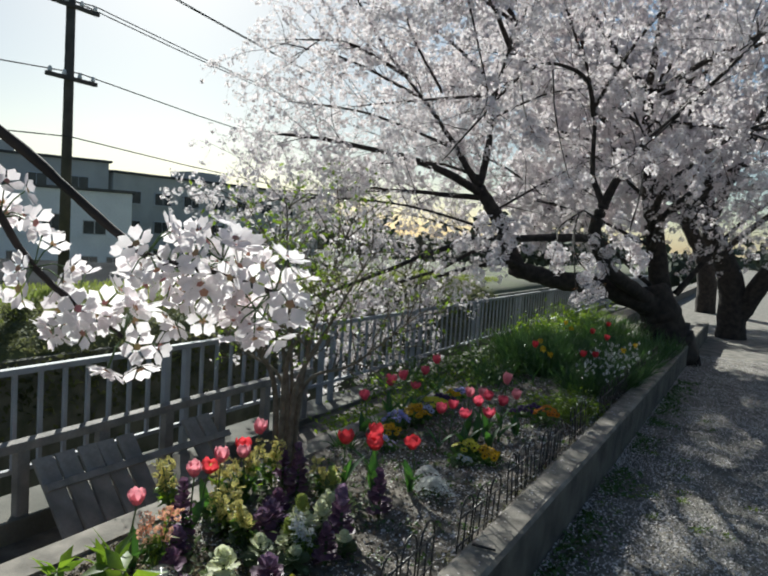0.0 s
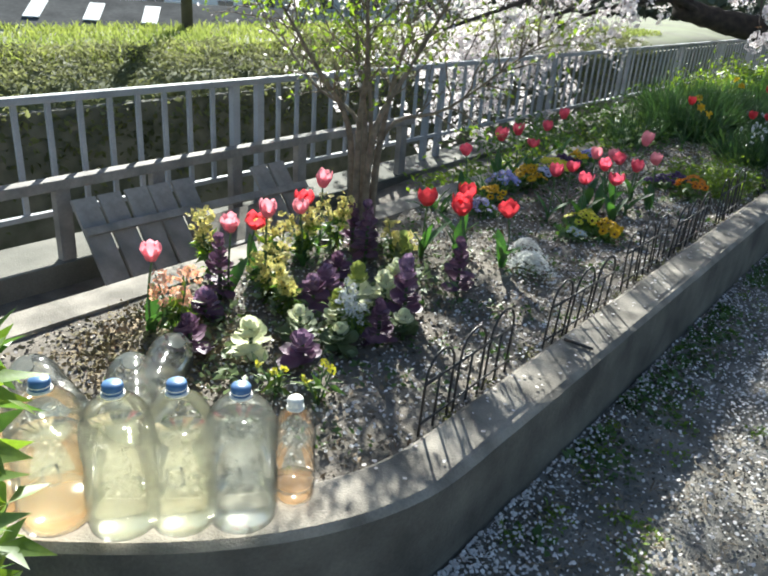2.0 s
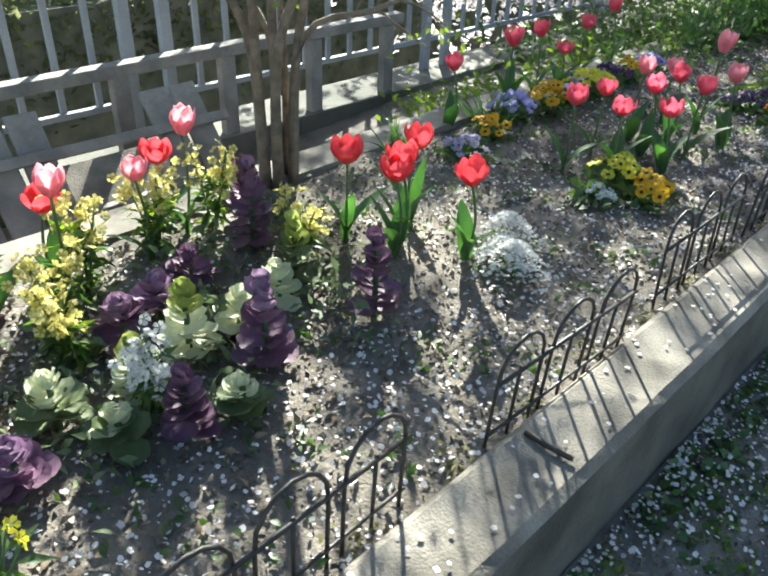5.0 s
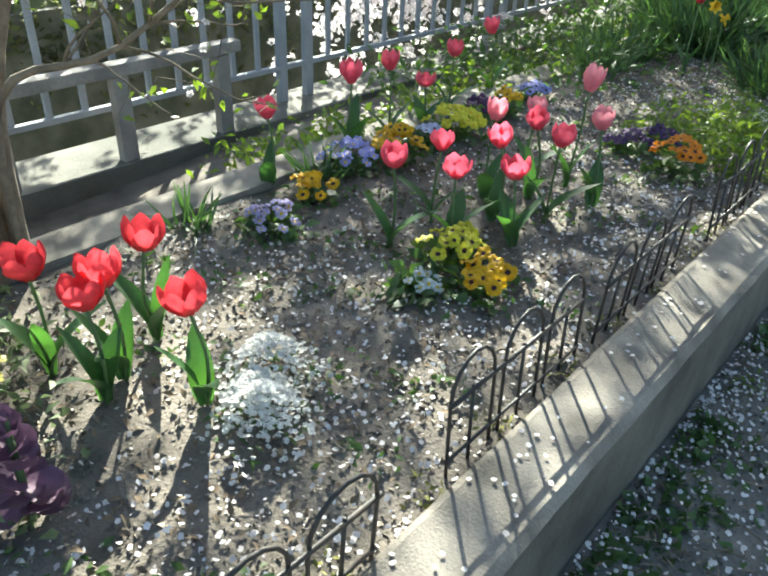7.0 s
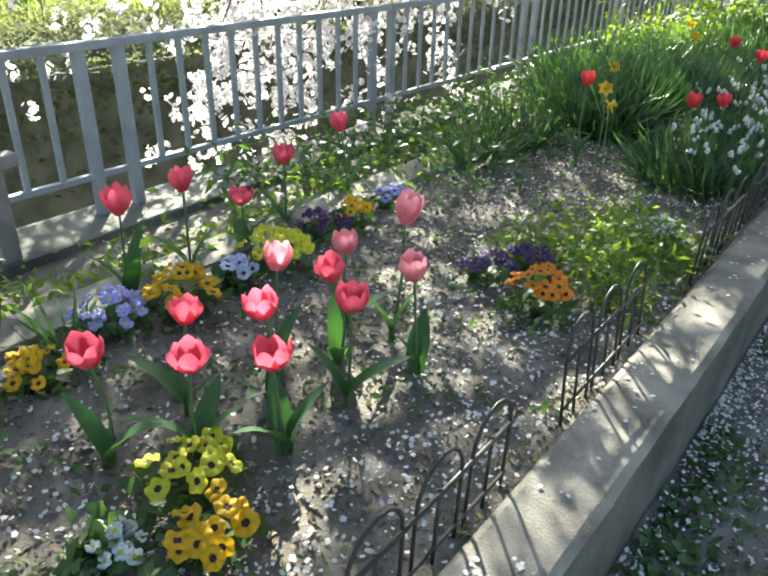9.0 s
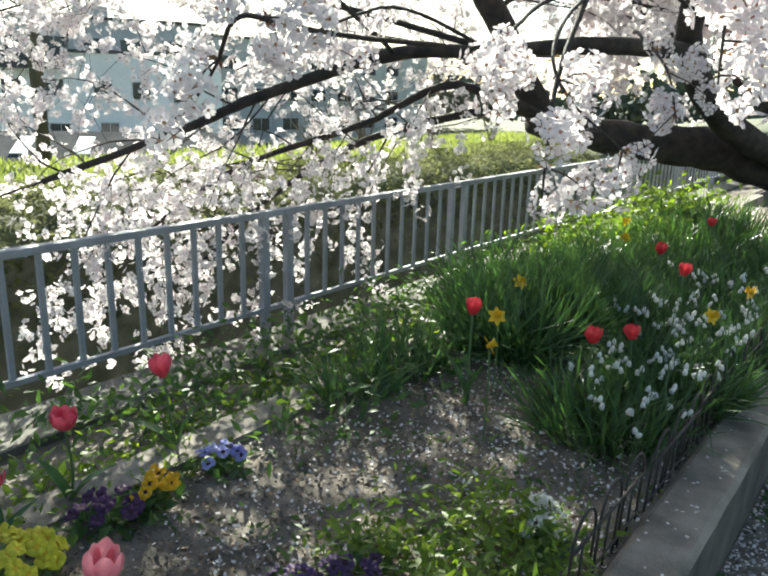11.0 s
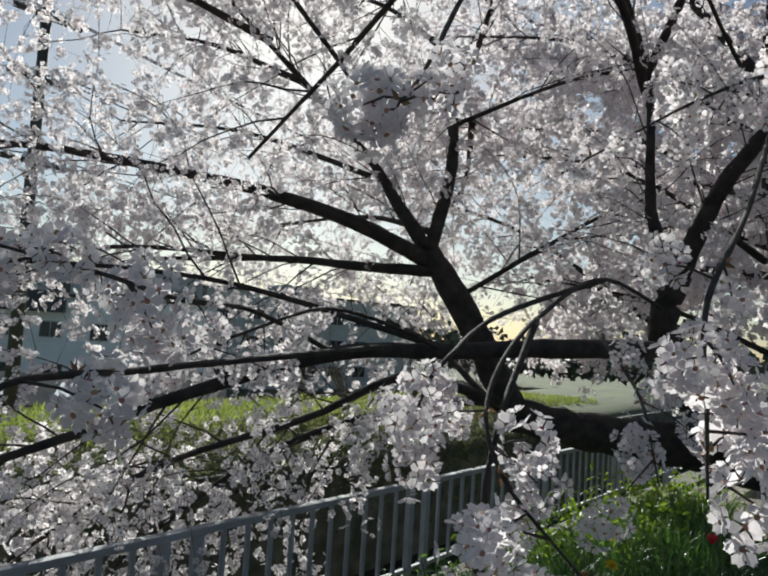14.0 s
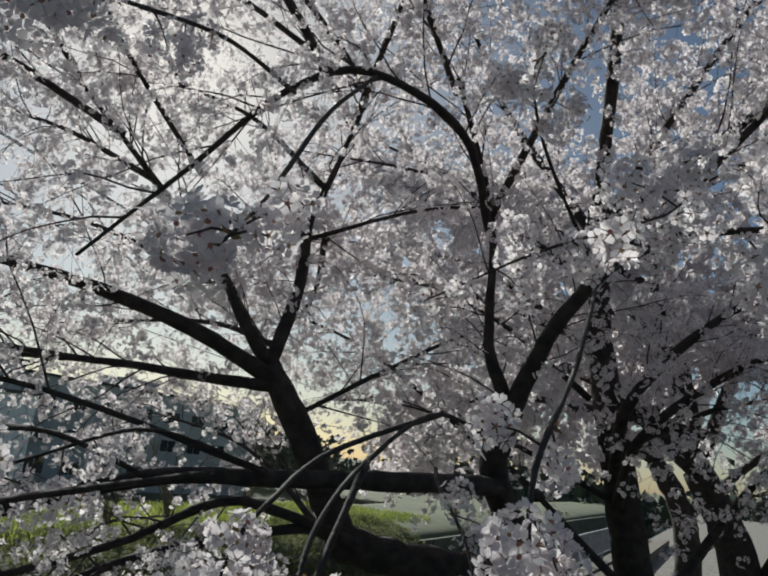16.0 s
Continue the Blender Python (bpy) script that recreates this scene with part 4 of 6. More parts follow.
def snowflakes(x, y, n, spread, seed):
    """Small white bell flowers on thin stems, standing among the blades."""
    rng = np.random.default_rng(seed)
    root = base("snowflake_flowers", (x, y, soil_height(x, y)), "small white bell flowers on thin stems among blades", "flowering plant", "white bell flowers")
    bell = lathe("bell", [(0.0015, 0.010), (0.0055, 0.006), (0.0075, -0.002), (0.0085, -0.008), (0.007, -0.007)], C_WHITE, 8)
    stem = tube("stem", smooth_line([(0, 0, -0.02), (0.012, 0.0, 0.14), (0.0, 0.0, 0.235), (0.012, 0.0, 0.228)], 3), 0.0018, 0.0012, M_STEM, 4)
    for i in range(n):
        a, r = rng.random() * 6.283, math.sqrt(rng.random()) * spread
        k = 0.8 + 0.4 * rng.random()
        st = put("stem", stem, root, pose(r * math.cos(a), r * math.sin(a), 0, rng.normal() * 9, rng.normal() * 9, rng.random() * 360))
        st.scale = (1, 1, k)
        for q in range(2):
            put("bell", bell, st, pose(0.012 + 0.006 * q, 0.012 * (q - 0.5), 0.214 - 0.012 * q, rng.normal() * 15, rng.normal() * 15, 0))


for i, (x, y, n, sp) in enumerate(((-1.10, 6.15, 26, 0.20), (-1.05, 6.55, 24, 0.20), (-1.25, 6.75, 22, 0.22), (-1.05, 7.05, 18, 0.2), (-1.12, 5.85, 16, 0.16), (-1.25, 7.5, 16, 0.25))):
    snowflakes(x, y, n, sp, 450 + i)


def low_greens(name, label, spots, n, spread, template, material, seed, h=0.03, tilt=1.3):
    rng = np.random.default_rng(seed)
    ps = []
    for x, y, s in spots:
        q = rng.normal(size=(int(n * s), 2)) * spread * s
        ps.append(np.column_stack([q[:, 0] + x, q[:, 1] + y, np.zeros(len(q))]))
    p = np.concatenate(ps)
    p = p[p[:, 0] < np.array([kerb_x(b) for b in p[:, 1]]) - (0.13 if name == "moss" else 0.16)]
    p = p[p[:, 1] > 1.2]
    p[:, 2] = [soil_height(a, b) + 0.001 if a > -2.04 else 0.2 for a, b, _ in p]
    p[:, 2] += np.abs(rng.normal(size=len(p))) * h
    tagged(put(name, scatter(name, template, p, turn_many(len(p), rng, tilt, scale=(0.6, 1.3)), [material])), label, "ground plants", kind="stuff")


low_greens("fern_greens", "feathery light green ferny plants on the soil", [(-1.13, 4.95, 1.4), (-1.0, 5.15, 1.1), (-1.2, 5.2, 1.2), (-1.35, 4.95, 0.8), (-1.05, 4.8, 0.7)], 420, 0.085, leaf_template(0.035, 0.012, 0.3), M_LIME, 51, 0.06)
low_greens("edge_greens", "variegated small leaves at the back of the bed", [(-2.30 + 0.1 * (i % 3), 3.75 + 0.15 * i, 0.9) for i in range(22)], 130, 0.09, leaf_template(0.038, 0.018, 0.3), M_LIME, 52, 0.05)
low_greens("weeds", "small green weeds scattered over the soil", [(-1.0 - 0.95 * ((i * 37) % 29) / 29, 1.3 + 4.6 * ((i * 53) % 71) / 71, 0.6) for i in range(110)], 34, 0.06, leaf_template(0.024, 0.012, 0.3), M_LEAF, 53, 0.012)
low_greens("dry_litter", "dry brown leaf litter and bits on the soil", [(-1.0 - 0.95 * ((i * 41) % 31) / 31, 1.2 + 5.2 * ((i * 59) % 83) / 83, 1.0) for i in range(110)], 40, 0.09, leaf_template(0.022, 0.010, 0.5), mat("dry_leaf", (0.30, 0.22, 0.14), (0.16, 0.11, 0.07), 20, 0.9, 0, vary=0.5), 58, 0.006)
low_greens("corner_litter", "brown leaf litter and moss in the corner of the bed", [(-1.5 - 0.45 * ((i * 29) % 31) / 31, 1.36 + 0.5 * ((i * 17) % 23) / 23, 1.0) for i in range(46)], 70, 0.06, leaf_template(0.018, 0.010, 0.5), mat("brown_litter", (0.30, 0.22, 0.13), (0.17, 0.15, 0.06), 12, 0.9, 0, vary=0.5), 60, 0.007)
low_greens("moss", "moss and dry bits along the inner kerb", [(-0.935, 1.9 + 0.22 * i, 0.5) for i in range(18)], 90, 0.05, leaf_template(0.014, 0.006, 0.2), mat("moss", (0.24, 0.22, 0.05), (0.14, 0.15, 0.04), 30, 0.9, 0, vary=0.4), 54, 0.008)
low_greens("dark_greens", "glossy green leaves among the blades", [(-1.9, 5.3 + 0.28 * i, 1.0) for i in range(10)], 110, 0.11, leaf_template(0.05, 0.018, 0.3), M_LEAF, 55, 0.09)

low_greens("ledge_greens", "mixed low leaves behind the bed edging", [(-2.62 + 0.12 * (i % 4), 4.9 + 0.13 * i, 1.1) for i in range(34)], 120, 0.10, leaf_template(0.05, 0.018, 0.3), M_LEAF, 56, 0.08)
low_greens("trunk_greens", "lime-green leafy undergrowth beside the trunk", [(-2.5 + 0.14 * (i % 4), 8.3 + 0.11 * i, 1.3) for i in range(26)], 130, 0.12, leaf_template(0.06, 0.024, 0.3), M_LIME, 59, 0.16)
low_greens("near_greens", "low leaves between the kale plants", [(-1.36 - 0.6 * ((i * 31) % 23) / 23, 1.60 + 1.2 * ((i * 17) % 29) / 29, 0.9) for i in range(34)], 44, 0.06, leaf_template(0.035, 0.014, 0.3), M_KGREEN, 57, 0.03)

# ---- crumbs and petals ----
def crumb_template():
    v = [(0.9, 0, -0.2), (-0.4, 0.8, -0.1), (-0.5, -0.7, -0.2), (0.1, 0.1, 0.75)]
    return v, [(0, 1, 3), (1, 2, 3), (2, 0, 3)], [0] * 3


def on_bed(n, rng, y0=1.0, y1=8.0):
    y = y0 + rng.random(n) * (y1 - y0)
    x = -2.0 + rng.random(n) * 1.08
    keep = x < np.array([kerb_x(q) for q in y]) - 0.15
    x, y = x[keep], y[keep]
    return np.array([(a, b, soil_height(a, b)) for a, b in zip(x, y)])


rng0 = np.random.default_rng(9)
cp = on_bed(22000, rng0)
tagged(put("soil_crumbs", scatter("soil_crumbs", crumb_template(), cp, turn_many(len(cp), rng0, scale=(0.002, 0.010)), [M_CRUMB])), "crumbs of dry soil and gravel over the bed", "soil", kind="stuff")


def petal_template():
    return [(-0.5, -0.45, 0.08), (0.5, -0.4, 0.0), (0.62, 0.3, 0.14), (0, 0.6, 0.03), (-0.6, 0.35, 0.12)], [(0, 1, 2, 4), (4, 2, 3)], [0] * 2


bp = on_bed(20000, rng0)
dens = np.array([noise.noise(Vector((a * 1.7, b * 1.7, 5))) for a, b, _ in bp])
bp = bp[rng0.random(len(bp)) < np.clip(0.45 + 1.1 * dens + 0.5 * (bp[:, 0] > -1.3), 0.08, 1)]
bp[:, 2] += 0.006
tagged(put("fallen_petals_bed", scatter("fallen_petals_bed", petal_template(), bp, turn_many(len(bp), rng0, 0.9, scale=(0.003, 0.0105)), [M_PETAL])), "white cherry petals fallen on the soil", "petals", kind="stuff")
n = 135000
py = 0.3 + rng0.random(n) ** 1.2 * 10.7
px = np.array([kerb_x(max(0.9, b)) for b in py]) + 0.01 + rng0.random(n) ** 1.6 * 2.4
dens = np.array([noise.noise(Vector((a * 1.3, b * 1.3, 9))) for a, b in zip(px, py)])
edge = px - np.array([kerb_x(max(0.9, b)) for b in py])
k = rng0.random(n) < np.clip(0.58 + 1.2 * dens, 0.28, 1) * np.where((edge < 0.28) & (py > 1.8), 0.45, 1.0)
pp = np.column_stack([px[k], py[k], np.array([0.018 + 0.012 * fbm(a, b, 1.3) + 0.006 * fbm(a, b, 7) for a, b in zip(px[k], py[k])])])
tagged(put("fallen_petals_path", scatter("fallen_petals_path", petal_template(), pp, turn_many(len(pp), rng0, 0.8, scale=(0.0035, 0.0105)), [M_PETAL])), "white cherry petals strewn on the path", "petals", kind="stuff")
kp = [(kerb_x(y) - 0.02 - 0.11 * a, y, 0.282) for y, a in zip(1.5 + 6 * rng0.random(170), rng0.random(170))]
tagged(put("fallen_petals_kerb", scatter("fallen_petals_kerb", petal_template(), kp, turn_many(170, rng0, 0.25, scale=(0.005, 0.010)), [M_PETAL])), "a few petals lying on the kerb", "petals", kind="stuff")
n = 4200
wy = 1.9 + 7 * rng0.random(n)
wp = np.column_stack([[kerb_x(b) for b in wy], wy, np.full(n, 0.008)])
wp[:, 0] += 0.02 + np.abs(rng0.normal(size=n)) * 0.09
dens = np.array([noise.noise(Vector((0, b * 2.1, 2))) for b in wy])
wp = wp[dens > -0.08]
tagged(put("kerb_weeds", scatter("kerb_weeds", leaf_template(0.034, 0.024, 0.3), wp, turn_many(len(wp), rng0, 1.2, scale=(0.5, 1.2)), [M_LEAF])), "small weeds growing at the foot of the kerb", "weeds", kind="stuff")
n = 26000
gy1 = 1.0 + 5.5 * rng0.random(n) ** 1.5
gx1 = np.array([kerb_x(b) for b in gy1]) + 0.01 + 1.5 * rng0.random(n) ** 1.3
gp = np.column_stack([gx1, gy1, [0.006 + 0.012 * fbm(a, b, 1.3) + 0.006 * fbm(a, b, 7) for a, b in zip(gx1, gy1)]])
tagged(put("path_gravel", scatter("path_gravel", crumb_template(), gp, turn_many(n, rng0, scale=(0.002, 0.008)), [mat("gravel", (0.30, 0.28, 0.25), (0.11, 0.10, 0.09), 30, 0.9, 0.3, vary=0.5)])), "loose grey grit on the path", "gravel", kind="stuff")
n = 5200
ly = 1.0 + 6.5 * rng0.random(n) ** 1.4
lx = np.array([kerb_x(b) for b in ly]) + 0.03 + np.abs(rng0.normal(size=n)) * 0.42
lp = np.column_stack([lx, ly, [0.012 + 0.012 * fbm(a, b, 1.3) + 0.006 * fbm(a, b, 7) for a, b in zip(lx, ly)]])
tagged(put("path_straw", scatter("path_straw", leaf_template(0.036, 0.004, 0.15), lp, turn_many(n, rng0, 0.25, scale=(0.4, 1.5)), [mat("dry_straw", (0.34, 0.27, 0.18), (0.16, 0.12, 0.08), 20, 0.9, 0, vary=0.5)])), "dry straw and twig bits on the path", "plant litter", kind="stuff")
tp = lp[::60].copy()
tufts = np.repeat(tp[np.array([noise.noise(Vector((a, b, 3))) for a, b, _ in tp]) > -0.1], 34, axis=0)
tufts[:, :2] += rng0.normal(size=(len(tufts), 2)) * 0.022
tagged(put("path_weeds", scatter("path_weeds", leaf_template(0.022, 0.010, 0.3), tufts, turn_many(len(tufts), rng0, 1.1, scale=(0.5, 1.2)), [M_LIME])), "small tufts of green weeds in the path", "weeds", kind="stuff")


# ---- small shrub in the bed ----
def bed_shrub():
    rng = np.random.default_rng(21)
    root = base("shrub", (-2.06, 2.86, 0.25), "slender shrub with bare grey stems and sparse lime leaves", "shrub")
    limbs, wood = [], []
    for i, (tip, b0) in enumerate((((-0.42, 0.30, 1.15), (0.0, 0.0)), ((0.05, 0.45, 1.25), (0.03, 0.03)), ((0.35, 0.15, 1.1), (0.05, -0.04)), ((-0.25, -0.35, 1.0), (-0.04, -0.02)), ((0.22, -0.3, 1.05), (0.02, -0.06)),
                                   ((-0.75, 0.1, 0.85), (-0.02, 0.02)), ((0.5, 0.45, 0.8), (0.04, 0.02)), ((-0.1, 0.05, 1.3), (0.0, 0.03)))):
        tip = np.array(tip)
        ln = smooth_line([(b0[0], b0[1], -0.03), (b0[0] * 1.2 + tip[0] * 0.05, b0[1] * 1.2 + tip[1] * 0.05, 0.42), tuple(tip * np.array([0.5, 0.5, 0.66])), tuple(tip)], 5)
        put("stem", tube("stem", ln, 0.018 if i < 5 else 0.012, 0.0035, M_SHRUBBARK, 7, 0.15, rng), root)
        limbs.append((ln[6:], 0.01, 0.004))
    w, pl = grow(limbs, rng, 0.036, (0.18, 0.46), -0.15, 0.06, (0.05, 0.14), 0.045, 0.1, 0.25, 0.5)
    v, f = join_data(w)
    put("branchwork", as_mesh("branchwork", v * 1.0, f, M_SHRUBBARK), root)
    pl = np.repeat(pl, 2, axis=0)[rng.random(2 * len(pl)) < 0.7]
    pl = pl + rng.normal(size=pl.shape) * 0.012
    put("leaves", scatter("leaves", leaf_template(0.030, 0.015, 0.3), pl, turn_many(len(pl), rng, scale=(0.5, 1.2)), [M_LIME]), root)
    q = pl[rng.random(len(pl)) < 0.22]
    put("blossom", scatter("blossom", blossom_template(0.009), q + rng.normal(size=q.shape) * 0.02, turn_many(len(q), rng), [M_BLOOM, M_BLOOMC]), root)


bed_shrub()


# ---- cherry trees ----
def cherry(name_at, label, controls, seed, dense=1.0, template=None, per=5, spread=0.030, keep=None, spacing=0.17, length=(0.5, 1.1), first=0, scale=(0.75, 1.2), gap=0.10, cluster=0.055):
    """A cherry tree: limbs through control points, with branches, twigs and blossom grown on them."""
    rng = np.random.default_rng(seed)
    root = base("cherry_tree", name_at, label, "tree", "cherry trees")
    o = np.array(name_at)
    limbs = []
    for i, (pts, r0, r1) in enumerate(controls):
        ln = smooth_line(pts, 7)
        ln[1:-1] += rng.normal(size=(len(ln) - 2, 3)) * 0.05 * r1
        put("trunk" if i < max(first, 1) else "limb", tube("limb", ln - o, r0 * (1.0 if i < 3 else 0.85), r1 * (1.0 if i < 3 else 0.85), M_BARK, 10 if r0 > 0.04 else 6, 0.16, rng), root)
        if i >= first:
            limbs.append((ln, r0, r1))
    w, pl = grow(limbs, rng, spacing, length, 0.35, gap, bare=0.30, fat=0.55, cluster_gap=cluster, follow=0.85, ok=keep)
    v, f = join_data(w)
    put("branchwork", as_mesh("branchwork", v - o, f, M_TWIG), root)
    if keep is not None:
        pl = pl[keep(pl)]
    pl = pl[rng.random(len(pl)) < dense]
    put("crown", flowers_on("crown", pl - o, rng, per, spread, template, scale), root, None, "white-pink cherry blossom")
    return root


MAIN = [
    ([(-0.98, 10.06, -0.1), (-1.05, 9.98, 0.3), (-1.15, 9.9, 0.65), (-1.28, 9.8, 1.0)], 0.40, 0.20),
    ([(-1.15, 9.9, 0.70), (-1.7, 9.2, 0.96), (-2.2, 8.7, 1.02), (-2.65, 8.2, 1.15)], 0.17, 0.095),
    ([(-1.02, 10.1, 0.3), (-1.17, 10.2, 0.82), (-1.36, 9.9, 1.98), (-1.455, 9.83, 2.63), (-1.5, 9.6, 3.6)], 0.17, 0.06),
    ([(-2.58, 8.28, 1.1), (-2.8, 8.0, 1.7), (-3.03, 7.92, 2.06)], 0.11, 0.085),
    ([(-1.25, 9.7, 0.8), (-1.6, 8.6, 1.2), (-1.68, 8.05, 1.64), (-1.61, 8.03, 1.93)], 0.11, 0.075),
    ([(-3.0, 7.93, 2.0), (-3.3, 7.5, 2.2), (-3.587, 7.14, 2.31), (-3.65, 6.73, 2.32), (-4.12, 6.17, 2.39), (-4.5, 5.85, 2.4)], 0.062, 0.015),
    ([(-3.03, 7.92, 2.06), (-3.02, 8.1, 2.6), (-3.02, 8.11, 3.03), (-3.01, 8.29, 3.4), (-2.9, 8.5, 4.2)], 0.055, 0.015),
    ([(-3.05, 7.9, 2.1), (-3.2, 7.8, 2.35), (-3.35, 7.73, 2.6), (-3.51, 7.32, 2.95), (-3.8, 6.9, 3.4)], 0.055, 0.012),
    ([(-3.0, 7.9, 1.95), (-3.3, 7.6, 1.95), (-3.6, 7.2, 1.95), (-4.2, 6.7, 1.9)], 0.045, 0.012),
    ([(-1.66, 8.1, 1.55), (-1.85, 7.22, 1.53), (-2.26, 6.96, 1.49), (-2.47, 6.46, 1.455), (-2.85, 6.0, 1.26), (-3.04, 5.78, 1.13), (-3.4, 5.3, 0.9)], 0.055, 0.015),
    ([(-2.45, 8.4, 1.1), (-2.7, 7.7, 1.3), (-2.81, 7.35, 1.33), (-3.06, 6.98, 1.12), (-3.38, 6.33, 0.89), (-3.55, 5.8, 0.55)], 0.040, 0.010),
    ([(-2.6, 8.2, 1.15), (-2.68, 7.83, 1.21), (-3.09, 7.1, 1.04), (-3.38, 6.6, 0.73), (-3.5, 6.1, 0.35)], 0.040, 0.010),
    ([(-1.61, 8.03, 1.93), (-1.42, 7.97, 2.32), (-1.2, 7.95, 2.6), (-0.97, 7.93, 2.82), (-0.5, 7.6, 3.2)], 0.060, 0.020),
    ([(-1.62, 8.03, 1.93), (-1.75, 8.06, 2.2), (-1.78, 8.08, 2.4), (-1.81, 8.07, 3.0), (-1.9, 7.6, 3.6)], 0.048, 0.015),
    ([(-1.33, 9.8, 1.7), (-1.185, 9.18, 2.1), (-0.85, 9.23, 2.53), (-0.39, 9.36, 2.89), (0.3, 9.0, 3.1)], 0.055, 0.015),
    ([(-1.30, 9.8, 1.5), (-1.07, 9.27, 1.97), (-0.39, 9.46, 2.5), (0.4, 9.2, 2.6)], 0.050, 0.015),
    ([(-1.81, 8.05, 2.9), (-1.76, 7.4, 3.15), (-1.98, 6.83, 3.19), (-2.22, 6.58, 3.0), (-2.5, 6.4, 2.6), (-2.75, 6.2, 2.2)], 0.030, 0.008),
]
